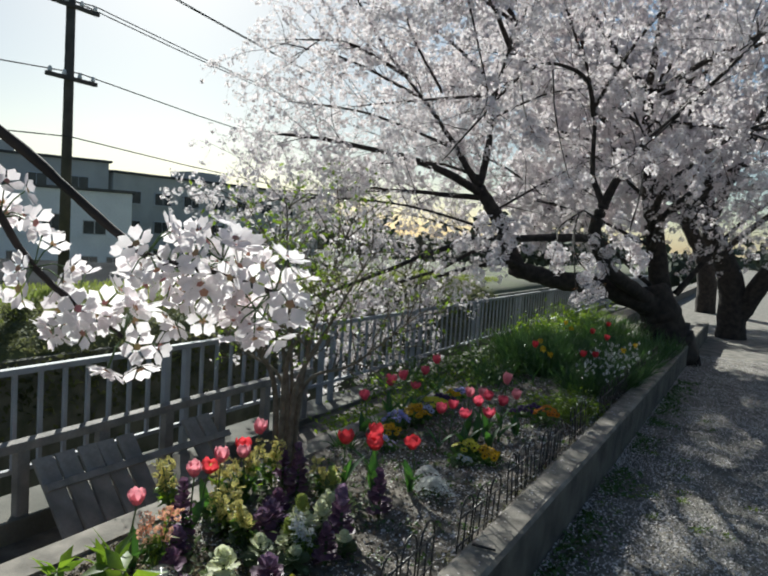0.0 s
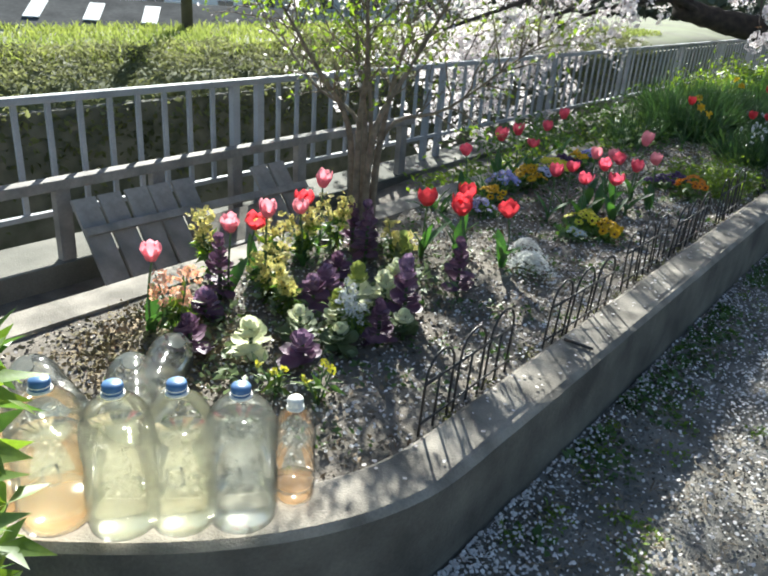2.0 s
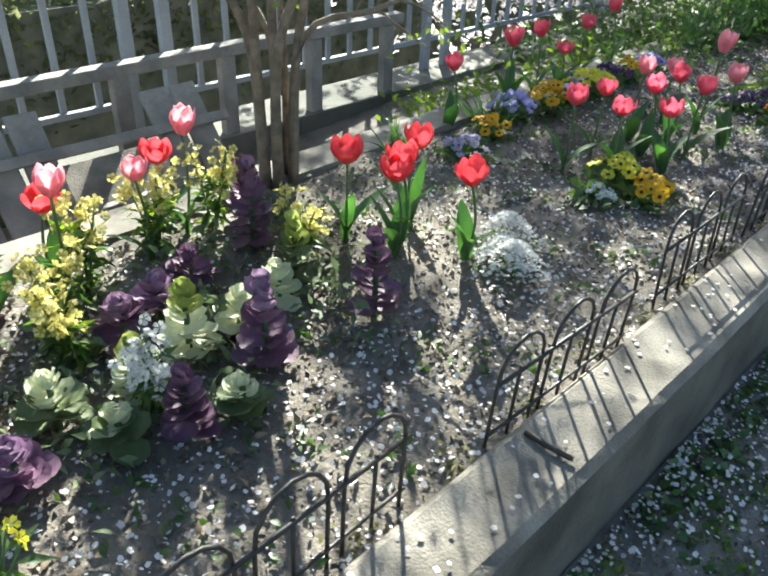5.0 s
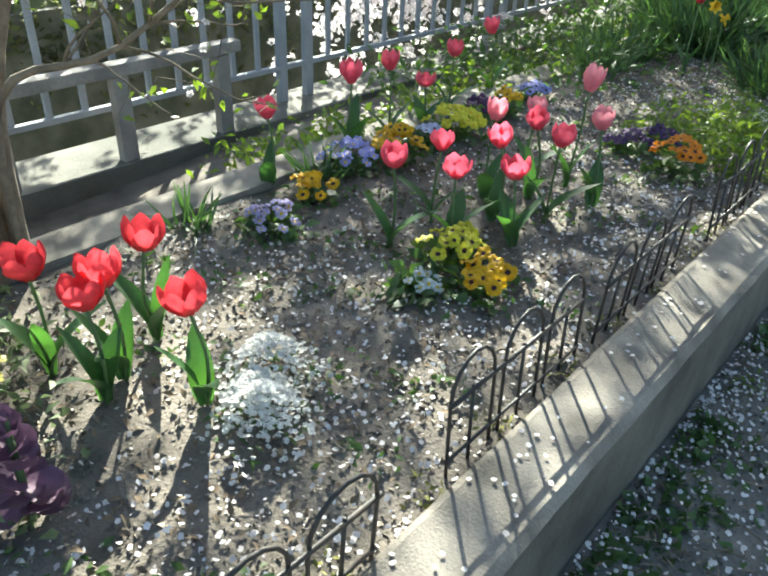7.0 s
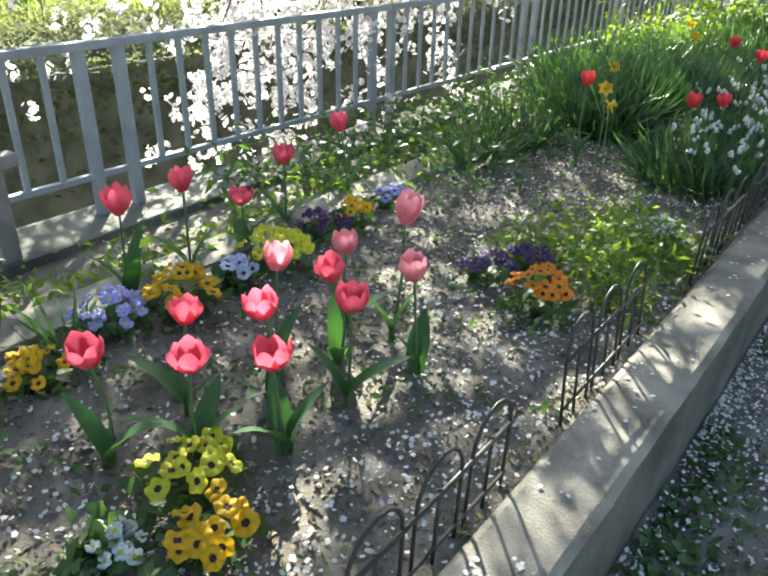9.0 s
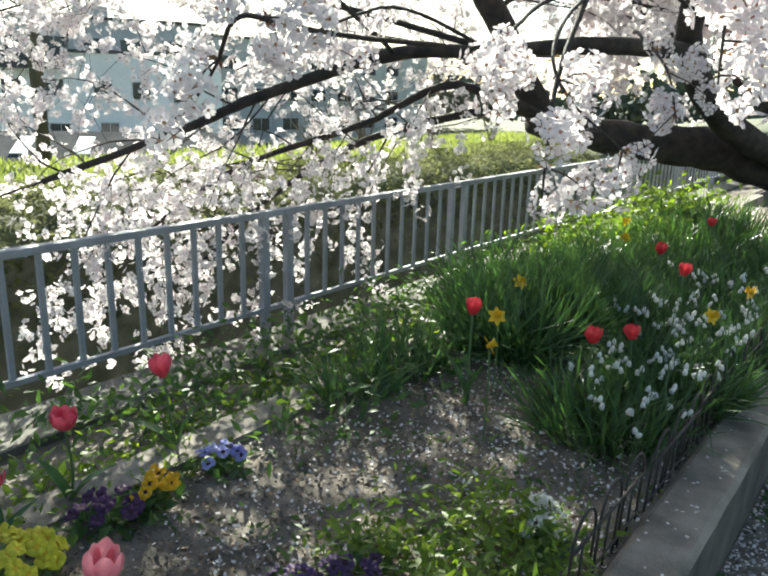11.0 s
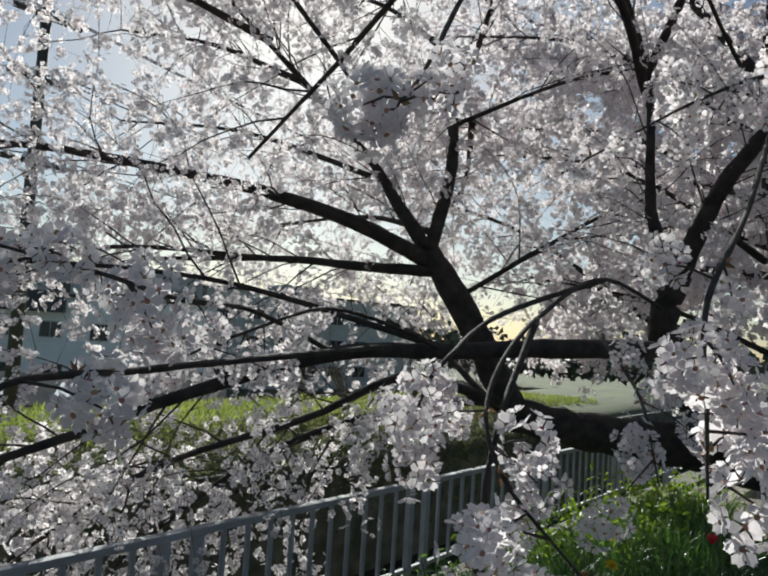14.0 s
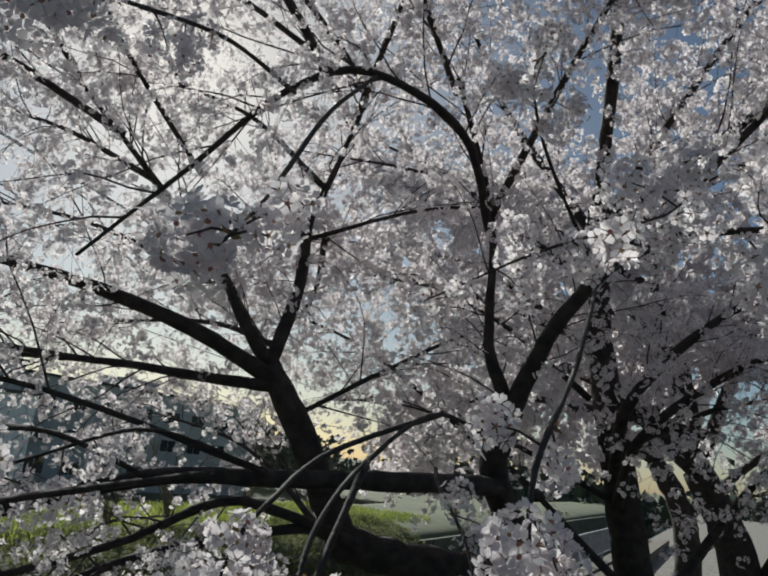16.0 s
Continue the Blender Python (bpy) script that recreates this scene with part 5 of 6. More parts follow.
UPPER = [
    ([(-3.01, 8.2, 3.3), (-4.0, 8.5, 4.1), (-5.0, 8.3, 4.5)], 0.03, 0.008),
    ([(-3.55, 7.25, 3.0), (-4.6, 7.4, 3.5), (-5.4, 7.2, 3.7)], 0.025, 0.008),
    ([(-3.3, 7.75, 2.5), (-4.4, 7.6, 2.9), (-5.3, 7.2, 3.0)], 0.025, 0.008),
    ([(-2.95, 8.4, 3.9), (-2.2, 7.6, 4.6), (-1.8, 6.4, 4.9)], 0.025, 0.008),
    ([(-1.9, 7.6, 3.5), (-1.9, 6.5, 3.9), (-1.7, 5.5, 3.6)], 0.02, 0.008),
    ([(-3.02, 8.1, 2.9), (-2.5, 8.7, 3.3), (-1.9, 9.0, 3.4)], 0.02, 0.008),
    ([(-2.85, 7.98, 1.8), (-2.2, 8.4, 2.3), (-1.9, 8.7, 2.5)], 0.02, 0.008),
    ([(-0.97, 7.93, 2.8), (-0.3, 7.3, 2.6), (0.2, 6.6, 2.3)], 0.02, 0.008),
    ([(-3.02, 8.1, 2.8), (-3.6, 8.8, 3.4), (-4.2, 9.4, 3.6)], 0.02, 0.008),
    ([(-1.5, 9.6, 3.4), (-1.2, 8.2, 4.0), (-1.0, 6.8, 4.1), (-1.2, 5.7, 3.8)], 0.06, 0.01),
    ([(-2.95, 8.4, 3.8), (-2.8, 7.2, 4.0), (-2.6, 6.0, 3.8), (-2.5, 5.1, 3.5)], 0.04, 0.01),
    ([(-3.65, 7.1, 3.2), (-4.0, 6.4, 3.4), (-4.2, 5.8, 3.3)], 0.03, 0.01),
    ([(-1.5, 9.6, 3.4), (-0.4, 8.4, 3.7), (0.3, 7.2, 3.5)], 0.05, 0.01),
    ([(-2.9, 8.5, 4.1), (-3.4, 8.3, 4.8), (-3.7, 7.6, 5.1)], 0.04, 0.01),
    ([(-1.5, 9.7, 3.4), (-2.2, 9.5, 4.4), (-2.4, 8.8, 5.0)], 0.05, 0.01),
    ([(-0.5, 7.6, 3.2), (-0.2, 6.8, 3.3), (-0.3, 6.0, 3.0)], 0.02, 0.008),
    ([(-0.39, 9.36, 2.89), (0.6, 8.2, 2.9), (1.0, 7.4, 2.6)], 0.03, 0.008),
    ([(-3.0, 8.2, 3.2), (-4.6, 8.9, 3.3), (-5.8, 9.2, 3.3)], 0.03, 0.008),
    ([(-3.8, 6.9, 3.4), (-4.0, 6.5, 3.9), (-3.9, 6.0, 4.2)], 0.02, 0.006),
    ([(-2.9, 8.5, 4.1), (-3.6, 7.6, 4.5), (-4.2, 6.9, 4.7)], 0.03, 0.006),
    ([(-3.4, 7.5, 3.1), (-3.5, 6.8, 3.6), (-3.3, 6.2, 3.9)], 0.02, 0.006),
    ([(-1.5, 9.6, 3.4), (-0.6, 8.8, 4.4), (0.2, 8.0, 5.0)], 0.04, 0.01),
    ([(-1.5, 9.6, 3.3), (0.0, 9.2, 4.0), (1.2, 8.6, 4.3)], 0.04, 0.01),
    ([(-1.81, 8.07, 3.0), (-1.3, 7.6, 3.6), (-0.7, 6.9, 4.0)], 0.03, 0.008),
    ([(-2.26, 6.96, 1.5), (-3.2, 6.4, 1.75), (-3.9, 5.6, 1.75), (-4.3, 5.0, 1.6)], 0.02, 0.005),
    ([(-3.6, 7.2, 1.95), (-3.9, 6.3, 1.9), (-4.1, 5.5, 1.6)], 0.02, 0.005),
    ([(-2.65, 8.2, 1.15), (-3.6, 8.6, 1.6), (-4.8, 8.8, 1.8)], 0.03, 0.006),
    ([(-1.28, 9.8, 1.0), (-2.4, 10.2, 1.8), (-3.8, 10.6, 2.2)], 0.04, 0.006),
    ([(-1.5, 9.6, 2.6), (-2.6, 9.8, 3.0), (-4.0, 10.0, 3.3)], 0.04, 0.006),
    ([(-1.3, 9.8, 1.5), (-2.2, 9.6, 1.9), (-3.2, 9.4, 2.1)], 0.03, 0.006),
    ([(-1.5, 9.7, 2.2), (-2.0, 9.2, 2.6), (-2.6, 8.9, 2.9)], 0.03, 0.006),
    ([(-1.4, 9.8, 1.8), (-0.6, 9.6, 2.2), (0.2, 9.8, 2.3)], 0.03, 0.006),
    ([(-3.05, 8.0, 2.2), (-3.9, 8.3, 2.4), (-5.0, 8.0, 2.3)], 0.03, 0.006),
    ([(-1.0, 10.1, 0.9), (-0.3, 10.4, 1.9), (0.6, 10.2, 2.6)], 0.05, 0.01),
    ([(-2.4, 10.2, 1.8), (-3.6, 10.0, 2.6), (-5.0, 9.8, 3.0)], 0.03, 0.006),
    ([(-3.0, 8.3, 3.0), (-3.6, 9.2, 2.8), (-4.4, 10.0, 2.6)], 0.03, 0.006),
    ([(-1.5, 9.6, 3.0), (-2.6, 9.4, 3.8), (-3.8, 9.0, 4.0)], 0.03, 0.006),
]


def outer_crown(p):
    """The crown is hollow below: bare limbs inside, blossom towards its outside and over the water."""
    q = (p - np.array((-1.65, 6.1, 1.75))) / np.array((1.45, 1.75, 0.85))
    near = (p[:, 0] > -1.5) & (p[:, 1] < 5.9) & (p[:, 2] < 2.9)
    return ((q ** 2).sum(1) > 1.0) & ~near & ~((p[:, 2] < 0.62) & (p[:, 0] > -2.8))


def light_blossom_template(r=0.0185):
    """A five-petalled flower of one quad a petal, for blossom beyond arm's reach."""
    v, f, m = [], [], []
    for i in range(5):
        a = i * 2 * math.pi / 5
        c, d = math.cos(a), math.sin(a)
        o = len(v)
        for u, w, h in ((0.10, 0.0, 0.0), (0.72, -0.42, 0.24), (1.0, 0.0, 0.32), (0.72, 0.42, 0.24)):
            v.append((r * (u * c - w * d), r * (u * d + w * c), r * h))
        f.append((o, o + 1, o + 2, o + 3))
        m.append(0)
    o = len(v)
    v += [(0.26 * r * math.cos(q), 0.26 * r * math.sin(q), 0.13 * r) for q in (0.4, 2.5, 4.6)]
    return v, f + [(o, o + 1, o + 2)], m + [1]


old_cherry = cherry((-1.0, 10.05, 0.0), "old cherry tree in full white-pink bloom leaning over the canal", MAIN + UPPER, 61, 1.0, light_blossom_template(), 9, 0.040, outer_crown, 0.098, (0.45, 1.05), 5, (0.75, 1.2), 0.10, 0.12)

M_YOUNG = mat("young_bronze_leaf", (0.26, 0.12, 0.07), (0.20, 0.15, 0.06), 20, 0.5, 0, through_light=0.4, vary=0.3)
# the low sprays that hang in front of the hollow crown: a thin branch each, with balls of blossom along its end
SPRAYS = [
    ([(-1.2, 7.9, 2.55), (-1.05, 6.9, 2.2), (-0.95, 6.1, 1.85), (-0.915, 5.62, 1.62), (-0.88, 5.48, 1.45), (-0.86, 5.41, 1.33)], 0.50, 8),
    ([(-1.66, 8.0, 1.75), (-1.6, 7.0, 1.8), (-1.45, 6.1, 1.6), (-1.34, 5.66, 1.43), (-1.217, 5.49, 1.30), (-1.03, 5.41, 1.18)], 0.62, 7),
    ([(-1.45, 6.1, 1.6), (-1.34, 5.7, 1.35), (-1.27, 5.52, 1.17), (-1.245, 5.46, 1.05)], 0.75, 2),
    ([(-1.6, 7.0, 1.8), (-1.6, 6.2, 1.62), (-1.5, 5.75, 1.49), (-1.48, 5.63, 1.42), (-1.49, 5.58, 1.29)], 0.60, 5),
    ([(-2.47, 6.46, 1.46), (-2.2, 5.8, 1.58), (-1.86, 5.27, 1.58), (-1.68, 4.98, 1.60), (-1.54, 4.75, 1.61)], 0.40, 6),
    ([(-2.3, 6.6, 1.5), (-2.0, 5.7, 1.46), (-1.75, 5.1, 1.44), (-1.6, 4.8, 1.43), (-1.66, 4.79, 1.34), (-1.74, 4.77, 1.24)], 0.42, 6),
    ([(-1.95, 6.8, 3.15), (-1.7, 6.1, 2.6), (-1.4, 5.45, 2.05), (-1.25, 5.16, 1.86)], 0.78, 5),
    ([(-0.97, 7.9, 2.8), (-1.0, 7.0, 2.5), (-1.1, 6.4, 2.25), (-1.36, 6.15, 2.03)], 0.30, 10),
    ([(-1.2, 7.95, 2.6), (-0.85, 7.0, 2.45), (-0.7, 6.3, 2.35), (-0.75, 5.9, 2.15)], 0.35, 9),
    ([(-1.75, 7.4, 1.6), (-1.55, 6.9, 1.55), (-1.3, 6.5, 1.4), (-1.15, 6.2, 1.2)], 0.45, 7),
    ([(-2.26, 6.96, 1.49), (-2.3, 6.3, 1.62), (-2.25, 5.8, 1.52), (-2.3, 5.4, 1.35)], 0.40, 8),
    ([(-2.2, 6.6, 3.0), (-1.95, 5.9, 2.75), (-1.7, 5.3, 2.42), (-1.5, 4.95, 2.2)], 0.40, 8),
    ([(-2.6, 6.0, 3.8), (-2.2, 5.5, 3.0), (-1.95, 5.1, 2.55), (-1.9, 4.8, 2.3)], 0.40, 9),
    ([(-0.4, 9.3, 2.9), (-0.4, 7.8, 2.6), (-0.5, 6.6, 2.3), (-0.55, 5.9, 1.98)], 0.60, 8),
    ([(-1.2, 7.95, 2.6), (-1.3, 7.2, 2.9), (-1.2, 6.5, 2.85), (-1.0, 5.9, 2.6)], 0.40, 9),
]


def blossom_ball(rng, n, r):
    """A ball of open flowers round a spur."""
    off = rng.normal(size=(n * 3, 3))
    off /= np.linalg.norm(off, axis=1)[:, None]
    chosen = [off[0]]
    for o in off[1:]:
        if len(chosen) < n and min(np.linalg.norm(o - c) for c in chosen) > 0.40:
            chosen.append(o)
    off = np.array(chosen)
    return scatter("flower_head", blossom_template(0.0205), off * np.array((1.15, 0.85, 0.95)) * r * (0.6 + 0.65 * rng.random((len(off), 1))), turn_many(len(off), rng, normal=off + 0.35 * rng.normal(size=off.shape), scale=(0.75, 1.12)), [M_BLOOM, M_BLOOMC])


def hanging_sprays():
    rng = np.random.default_rng(611)
    o = np.array((-1.0, 10.05, 0.0))
    balls = [blossom_ball(rng, 22, 0.046), blossom_ball(rng, 26, 0.052), blossom_ball(rng, 15, 0.038), blossom_ball(rng, 24, 0.050)]
    for pts, u0, n in SPRAYS:
        ln = smooth_line(pts, 6)
        put("spray_branch", tube("spray_branch", ln - o, 0.010, 0.0022, M_BARK, 6, 0.3, rng), old_cherry)
        for i in range(n):
            u = (u0 + (1 - u0) * (i + 0.5 + 0.3 * rng.normal()) / n) * (len(ln) - 1)
            a = int(max(0, min(u, len(ln) - 2)))
            p = ln[a] + (ln[a + 1] - ln[a]) * min(1.0, u - a)
            end = p + rng.normal(size=3) * np.array((0.060, 0.060, 0.040)) + np.array((0, 0, -0.02))
            put("spur", tube("spur", [p - o, (p + end) / 2 - o + (0, 0, 0.008), end - o], 0.0028, 0.0016, M_TWIG, 4), old_cherry)
            ball = put("flower_head", balls[rng.integers(4)], old_cherry, Matrix.Translation(end - o) @ pose(0, 0, 0, *(rng.random(3) * 360)))
            ball.scale = [0.85 + 0.35 * rng.random()] * 3
            if i % 3 == 0:
                put("leaves", scatter("leaves", leaf_template(0.026, 0.010, 0.3), np.repeat((p - o)[None], 4, 0), turn_many(4, rng), [M_YOUNG]), old_cherry)


hanging_sprays()
cherry((-0.4, 14.0, 0.0), "cherry tree in full bloom farther along the path",
       [([(-0.4, 14.0, -0.1), (-0.5, 13.9, 1.0), (-0.9, 13.6, 1.9)], 0.26, 0.17), ([(-0.4, 14.0, 0.3), (0.1, 13.8, 1.2), (0.9, 13.4, 2.2)], 0.2, 0.1), ([(-0.9, 13.6, 1.9), (-2.0, 13.0, 2.8), (-3.2, 12.4, 3.0)], 0.12, 0.03),
        ([(-0.9, 13.6, 1.9), (-1.2, 13.2, 3.2), (-1.4, 12.4, 4.4)], 0.12, 0.03), ([(0.9, 13.4, 2.2), (1.4, 12.6, 3.2), (1.5, 11.8, 3.8)], 0.1, 0.03), ([(-0.9, 13.6, 1.9), (-0.3, 13.0, 3.6), (0.1, 12.4, 4.6)], 0.1, 0.03),
        ([(-1.5, 13.3, 2.4), (-2.4, 11.8, 2.4), (-3.2, 11.0, 2.2)], 0.06, 0.02), ([(-1.3, 12.8, 3.8), (-2.8, 12.2, 4.6), (-4.0, 11.6, 4.6)], 0.06, 0.02), ([(0.9, 13.4, 2.2), (2.2, 13.0, 2.6), (3.2, 12.6, 2.4)], 0.06, 0.02),
        ([(-0.9, 13.6, 1.9), (-3.4, 13.6, 4.2), (-6.0, 13.5, 4.8)], 0.08, 0.02), ([(-1.2, 13.2, 3.2), (-3.0, 13.4, 5.0), (-5.0, 13.0, 6.0)], 0.06, 0.02), ([(-0.9, 13.6, 1.9), (-2.2, 14.2, 4.2), (-3.4, 14.5, 6.4)], 0.09, 0.02),
        ([(-0.8, 13.7, 1.7), (-1.3, 14.2, 4.4), (-1.6, 14.2, 7.0)], 0.1, 0.02), ([(0.9, 13.4, 2.2), (0.6, 13.6, 4.5), (0.5, 13.5, 6.8)], 0.09, 0.02), ([(0.9, 13.4, 2.2), (2.0, 13.6, 4.0), (2.6, 13.5, 6.0)], 0.08, 0.02)],
       62, 0.62, puff_template(0.045), 3, 0.06, None, 0.11, (0.6, 1.5), 2, (0.7, 1.3), 0.12)
cherry((-1.2, 19.5, 0.0), "distant cherry tree in bloom beside the canal",
       [([(-1.2, 19.5, -0.1), (-1.3, 19.4, 1.2), (-1.8, 19.2, 2.2)], 0.26, 0.17), ([(-1.8, 19.2, 2.2), (-3.4, 18.4, 3.0), (-5.2, 17.8, 3.0)], 0.12, 0.03), ([(-1.8, 19.2, 2.2), (-2.2, 18.8, 4.0), (-2.6, 18.2, 5.6)], 0.12, 0.03),
        ([(-1.3, 19.4, 1.2), (0.2, 19.0, 2.6), (2.0, 18.6, 3.6)], 0.12, 0.03), ([(-2.0, 19.0, 3.2), (-3.8, 18.8, 4.4), (-5.0, 18.4, 4.8)], 0.08, 0.02), ([(-1.8, 19.2, 2.2), (-0.4, 18.4, 4.2), (0.8, 18.0, 5.4)], 0.1, 0.03)],
       63, 0.75, puff_template(0.08), 3, 0.09, None, 0.14, (0.9, 2.2), 1, (0.7, 1.3), 0.15)
# the tree behind the starting place, whose one low spray hangs into the way
cherry((1.3, -2.4, 0.0), "cherry tree with a low blossoming spray over the path",
       [([(1.3, -2.4, -0.1), (1.2, -2.35, 1.0), (0.9, -2.2, 1.9)], 0.2, 0.13), ([(0.9, -2.2, 1.9), (-0.2, -1.4, 2.5), (-0.9, -0.5, 2.2), (-0.929, -0.218, 1.861), (-0.74, 0.083, 1.64)], 0.05, 0.012),
        ([(0.9, -2.2, 1.9), (1.2, -2.8, 3.0), (1.5, -3.4, 3.6)], 0.08, 0.02)],
       64, 0.5, None, 5, 0.03, lambda p: (p[:, 1] < -0.75), 0.3, (0.4, 0.8), 1)


def spray():
    """The spray that hangs close by the starting place."""
    rng = np.random.default_rng(65)
    root = base("cherry_spray", (-0.74, 0.083, 1.64), "hanging cherry spray with large pale pink flowers", "branch")
    o = np.array((-0.74, 0.083, 1.64))
    ln = smooth_line([(-0.761, 0.073, 1.659), (-0.558, 0.168, 1.571), (-0.461, 0.215, 1.509), (-0.412, 0.237, 1.468), (-0.364, 0.259, 1.430), (-0.328, 0.279, 1.422), (-0.284, 0.301, 1.409)], 4)
    put("branch", tube("spray_branch", ln - o, 0.0050, 0.0018, M_BARK, 6, 0.3, rng), root)
    ln2 = smooth_line([(-0.537, 0.178, 1.557), (-0.495, 0.213, 1.488), (-0.463, 0.244, 1.414), (-0.401, 0.274, 1.366)], 4)
    put("branch", tube("spray_branch", ln2 - o, 0.004, 0.002, M_BARK, 6, 0.3, rng), root)
    spots = [ln[-1], ln[-3], ln[-5], ln[-7], ln[-4] + (0, 0, 0.01), ln[-2] - (0, 0, 0.015), ln[-6] - (0, 0, 0.02), ln[-9], ln2[-1], ln2[-3], ln2[-5], ln2[-7], ln2[-2]]
    pl = np.repeat(np.array(spots), 9, axis=0)
    off = rng.normal(size=pl.shape)
    off /= np.linalg.norm(off, axis=1)[:, None]
    q = pl + off * 0.026
    put("blossom", scatter("blossom", blossom_template(0.0145), q - o, turn_many(len(q), rng, normal=off + 0.3 * rng.normal(size=q.shape), scale=(0.8, 1.1)), [M_BLOOM, M_BLOOMC]), root, None, "pale pink five-petalled flowers")
    st = [tube_data([a - o, (a + b) / 2 - o + (0, 0, 0.003), b - o], 0.0007, 0.0006, 3) for a, b in zip(pl, q)]
    v, f = join_data(st)
    put("stalkwork", as_mesh("stalkwork", v, f, M_STEM), root)


spray()


def near_shrub():
    rng = np.random.default_rng(66)
    x, y = -1.14, 0.73
    root = base("evergreen_shrub", (x, y, 0.0), "low evergreen shrub with glossy lime-tipped leaves", "shrub")
    leaf = leaf_template(0.085, 0.030, 0.3)
    for i in range(26):
        a = rng.random() * 6.283
        tip = np.array([0.20 * math.cos(a), 0.17 * math.sin(a), 0.48 + 0.34 * rng.random()])
        put("stem", tube("stem", [(0, 0, -0.02), tuple(tip * (0.45, 0.45, 0.55)), tuple(tip)], 0.006, 0.0025, M_STEM, 5), root)
        m = 18
        u = np.concatenate([0.45 + 0.5 * rng.random(m - 7), np.ones(7)])
        p = tip[None] * u[:, None]
        put("leaves", scatter("leaves", leaf, p, turn_many(m, rng, 1.2, scale=(0.6, 1.15)), [M_LIME if i % 3 else M_LEAF]), root)


near_shrub()


# ---- far bank ----
def bank_z(x):
    return float(np.interp(x, [-10.4, -9.4, -9.0], [-0.22, -0.40, -0.62]))


rngb = np.random.default_rng(77)
n = 24000
bx, by = -14.5 + 4.4 * rngb.random(n), -4 + 34 * rngb.random(n) ** 1.1
tagged(put("bank_grass", scatter("bank_grass", blade_template(0.15, 0.03, 0.5), np.column_stack([bx, by, [bank_z(a) for a in bx]]), turn_many(n, rngb, 0.5, scale=(0.5, 1.3)), [mat("grass_blade", (0.34, 0.38, 0.09), (0.22, 0.27, 0.06), 0.7, 0.7, 0, through_light=0.45, vary=0.3)])),
       "bright spring grass along the far bank", "grass", kind="stuff")
n = 42000
bx, by = -11.0 + 2.05 * rngb.random(n), -4 + 30 * rngb.random(n)
lump = np.array([0.35 * max(0, noise.noise(Vector((a * 0.9, b * 0.9, 1)))) + 0.25 * max(0, noise.noise(Vector((a * 2.1, b * 2.1, 4)))) for a, b in zip(bx, by)])
bz = np.array([bank_z(a) for a in bx]) + lump * rngb.random(n) + 0.05
tagged(put("bank_bushes", scatter("bank_bushes", leaf_template(0.09, 0.04, 0.3), np.column_stack([bx, by, bz]), turn_many(n, rngb, 1.3, scale=(0.5, 1.2)), [M_BUSH])), "rough scrub and weeds on the canal slope", "scrub", kind="stuff")
tagged(put("wall_canal_far", box_mesh("wall_canal_far", 0.3, 90, 2.35, M_MOSSCONC, 0.01, (-9.05, 20, -1.77))), "dark mossy canal wall", "wall", kind="structure")
n = 5000
bx, by = -8.89 + 0.05 * rngb.random(n), -4 + 30 * rngb.random(n)
bz = -0.55 - np.abs(rngb.normal(size=n)) * 0.6
tagged(put("wall_ivy", scatter("wall_ivy", leaf_template(0.13, 0.07, 0.3), np.column_stack([bx, by, bz]), turn_many(n, rngb, 1.5, scale=(0.5, 1.2)), [M_BUSH])), "dark weeds hanging over the canal wall", "weeds", kind="stuff")


def bare_bush(x, y, z, h, seed):
    rng = np.random.default_rng(seed)
    root = base("bare_bush", (x, y, z), "leafless grey bush on the far bank", "bush", "bare bushes on the bank")
    limbs = []
    for i in range(6):
        a = rng.random() * 6.28
        tip = np.array([0.45 * h * math.cos(a), 0.45 * h * math.sin(a), h * (0.75 + 0.4 * rng.random())])
        ln = smooth_line([(0, 0, -0.05), tuple(tip * (0.3, 0.3, 0.5)), tuple(tip)], 5)
        put("stem", tube("stem", ln, 0.03, 0.01, M_SHRUBBARK, 5), root)
        limbs.append((ln, 0.02, 0.01))
    w, _ = grow(limbs, rng, 0.14, (0.3, 0.8), -0.2, 0.2, (0.2, 0.4))
    v, f = join_data(w)
    put("branchwork", as_mesh("branchwork", v * 1.0, f, M_SHRUBBARK), root)


for i, (x, y, h) in enumerate(((-11.2, 17.0, 1.5), (-11.4, 20.0, 1.7), (-11.8, 24.0, 1.8), (-11.3, 15.4, 1.1))):
    bare_bush(x, y, -0.25, h, 90 + i)


# ---- buildings and pole across the canal ----
M_RENDERW = mat("white_render", (0.80, 0.82, 0.84), (0.72, 0.74, 0.77), 0.6, 0.85, 0.2, fine=12)
M_RENDERG = mat("grey_render", (0.56, 0.56, 0.54), (0.46, 0.46, 0.45), 0.5, 0.85, 0.2, fine=12)
M_ROOFG = mat("grey_roof", (0.13, 0.13, 0.13), (0.09, 0.09, 0.09), 0.8, 1.0, 0.0, fine=6, spec=0.0)
M_DARKROOF = mat("dark_awning", (0.05, 0.055, 0.065), (0.035, 0.04, 0.05), 2, 0.6, 0.2, fine=12)
M_GLASS = mat("window_glass", (0.05, 0.06, 0.075), (0.03, 0.035, 0.045), 1.0, 0.12, 0, fine=5)
M_WFRAME = mat("window_frame", (0.55, 0.56, 0.58), (0.48, 0.49, 0.5), 3, 0.5, 0)


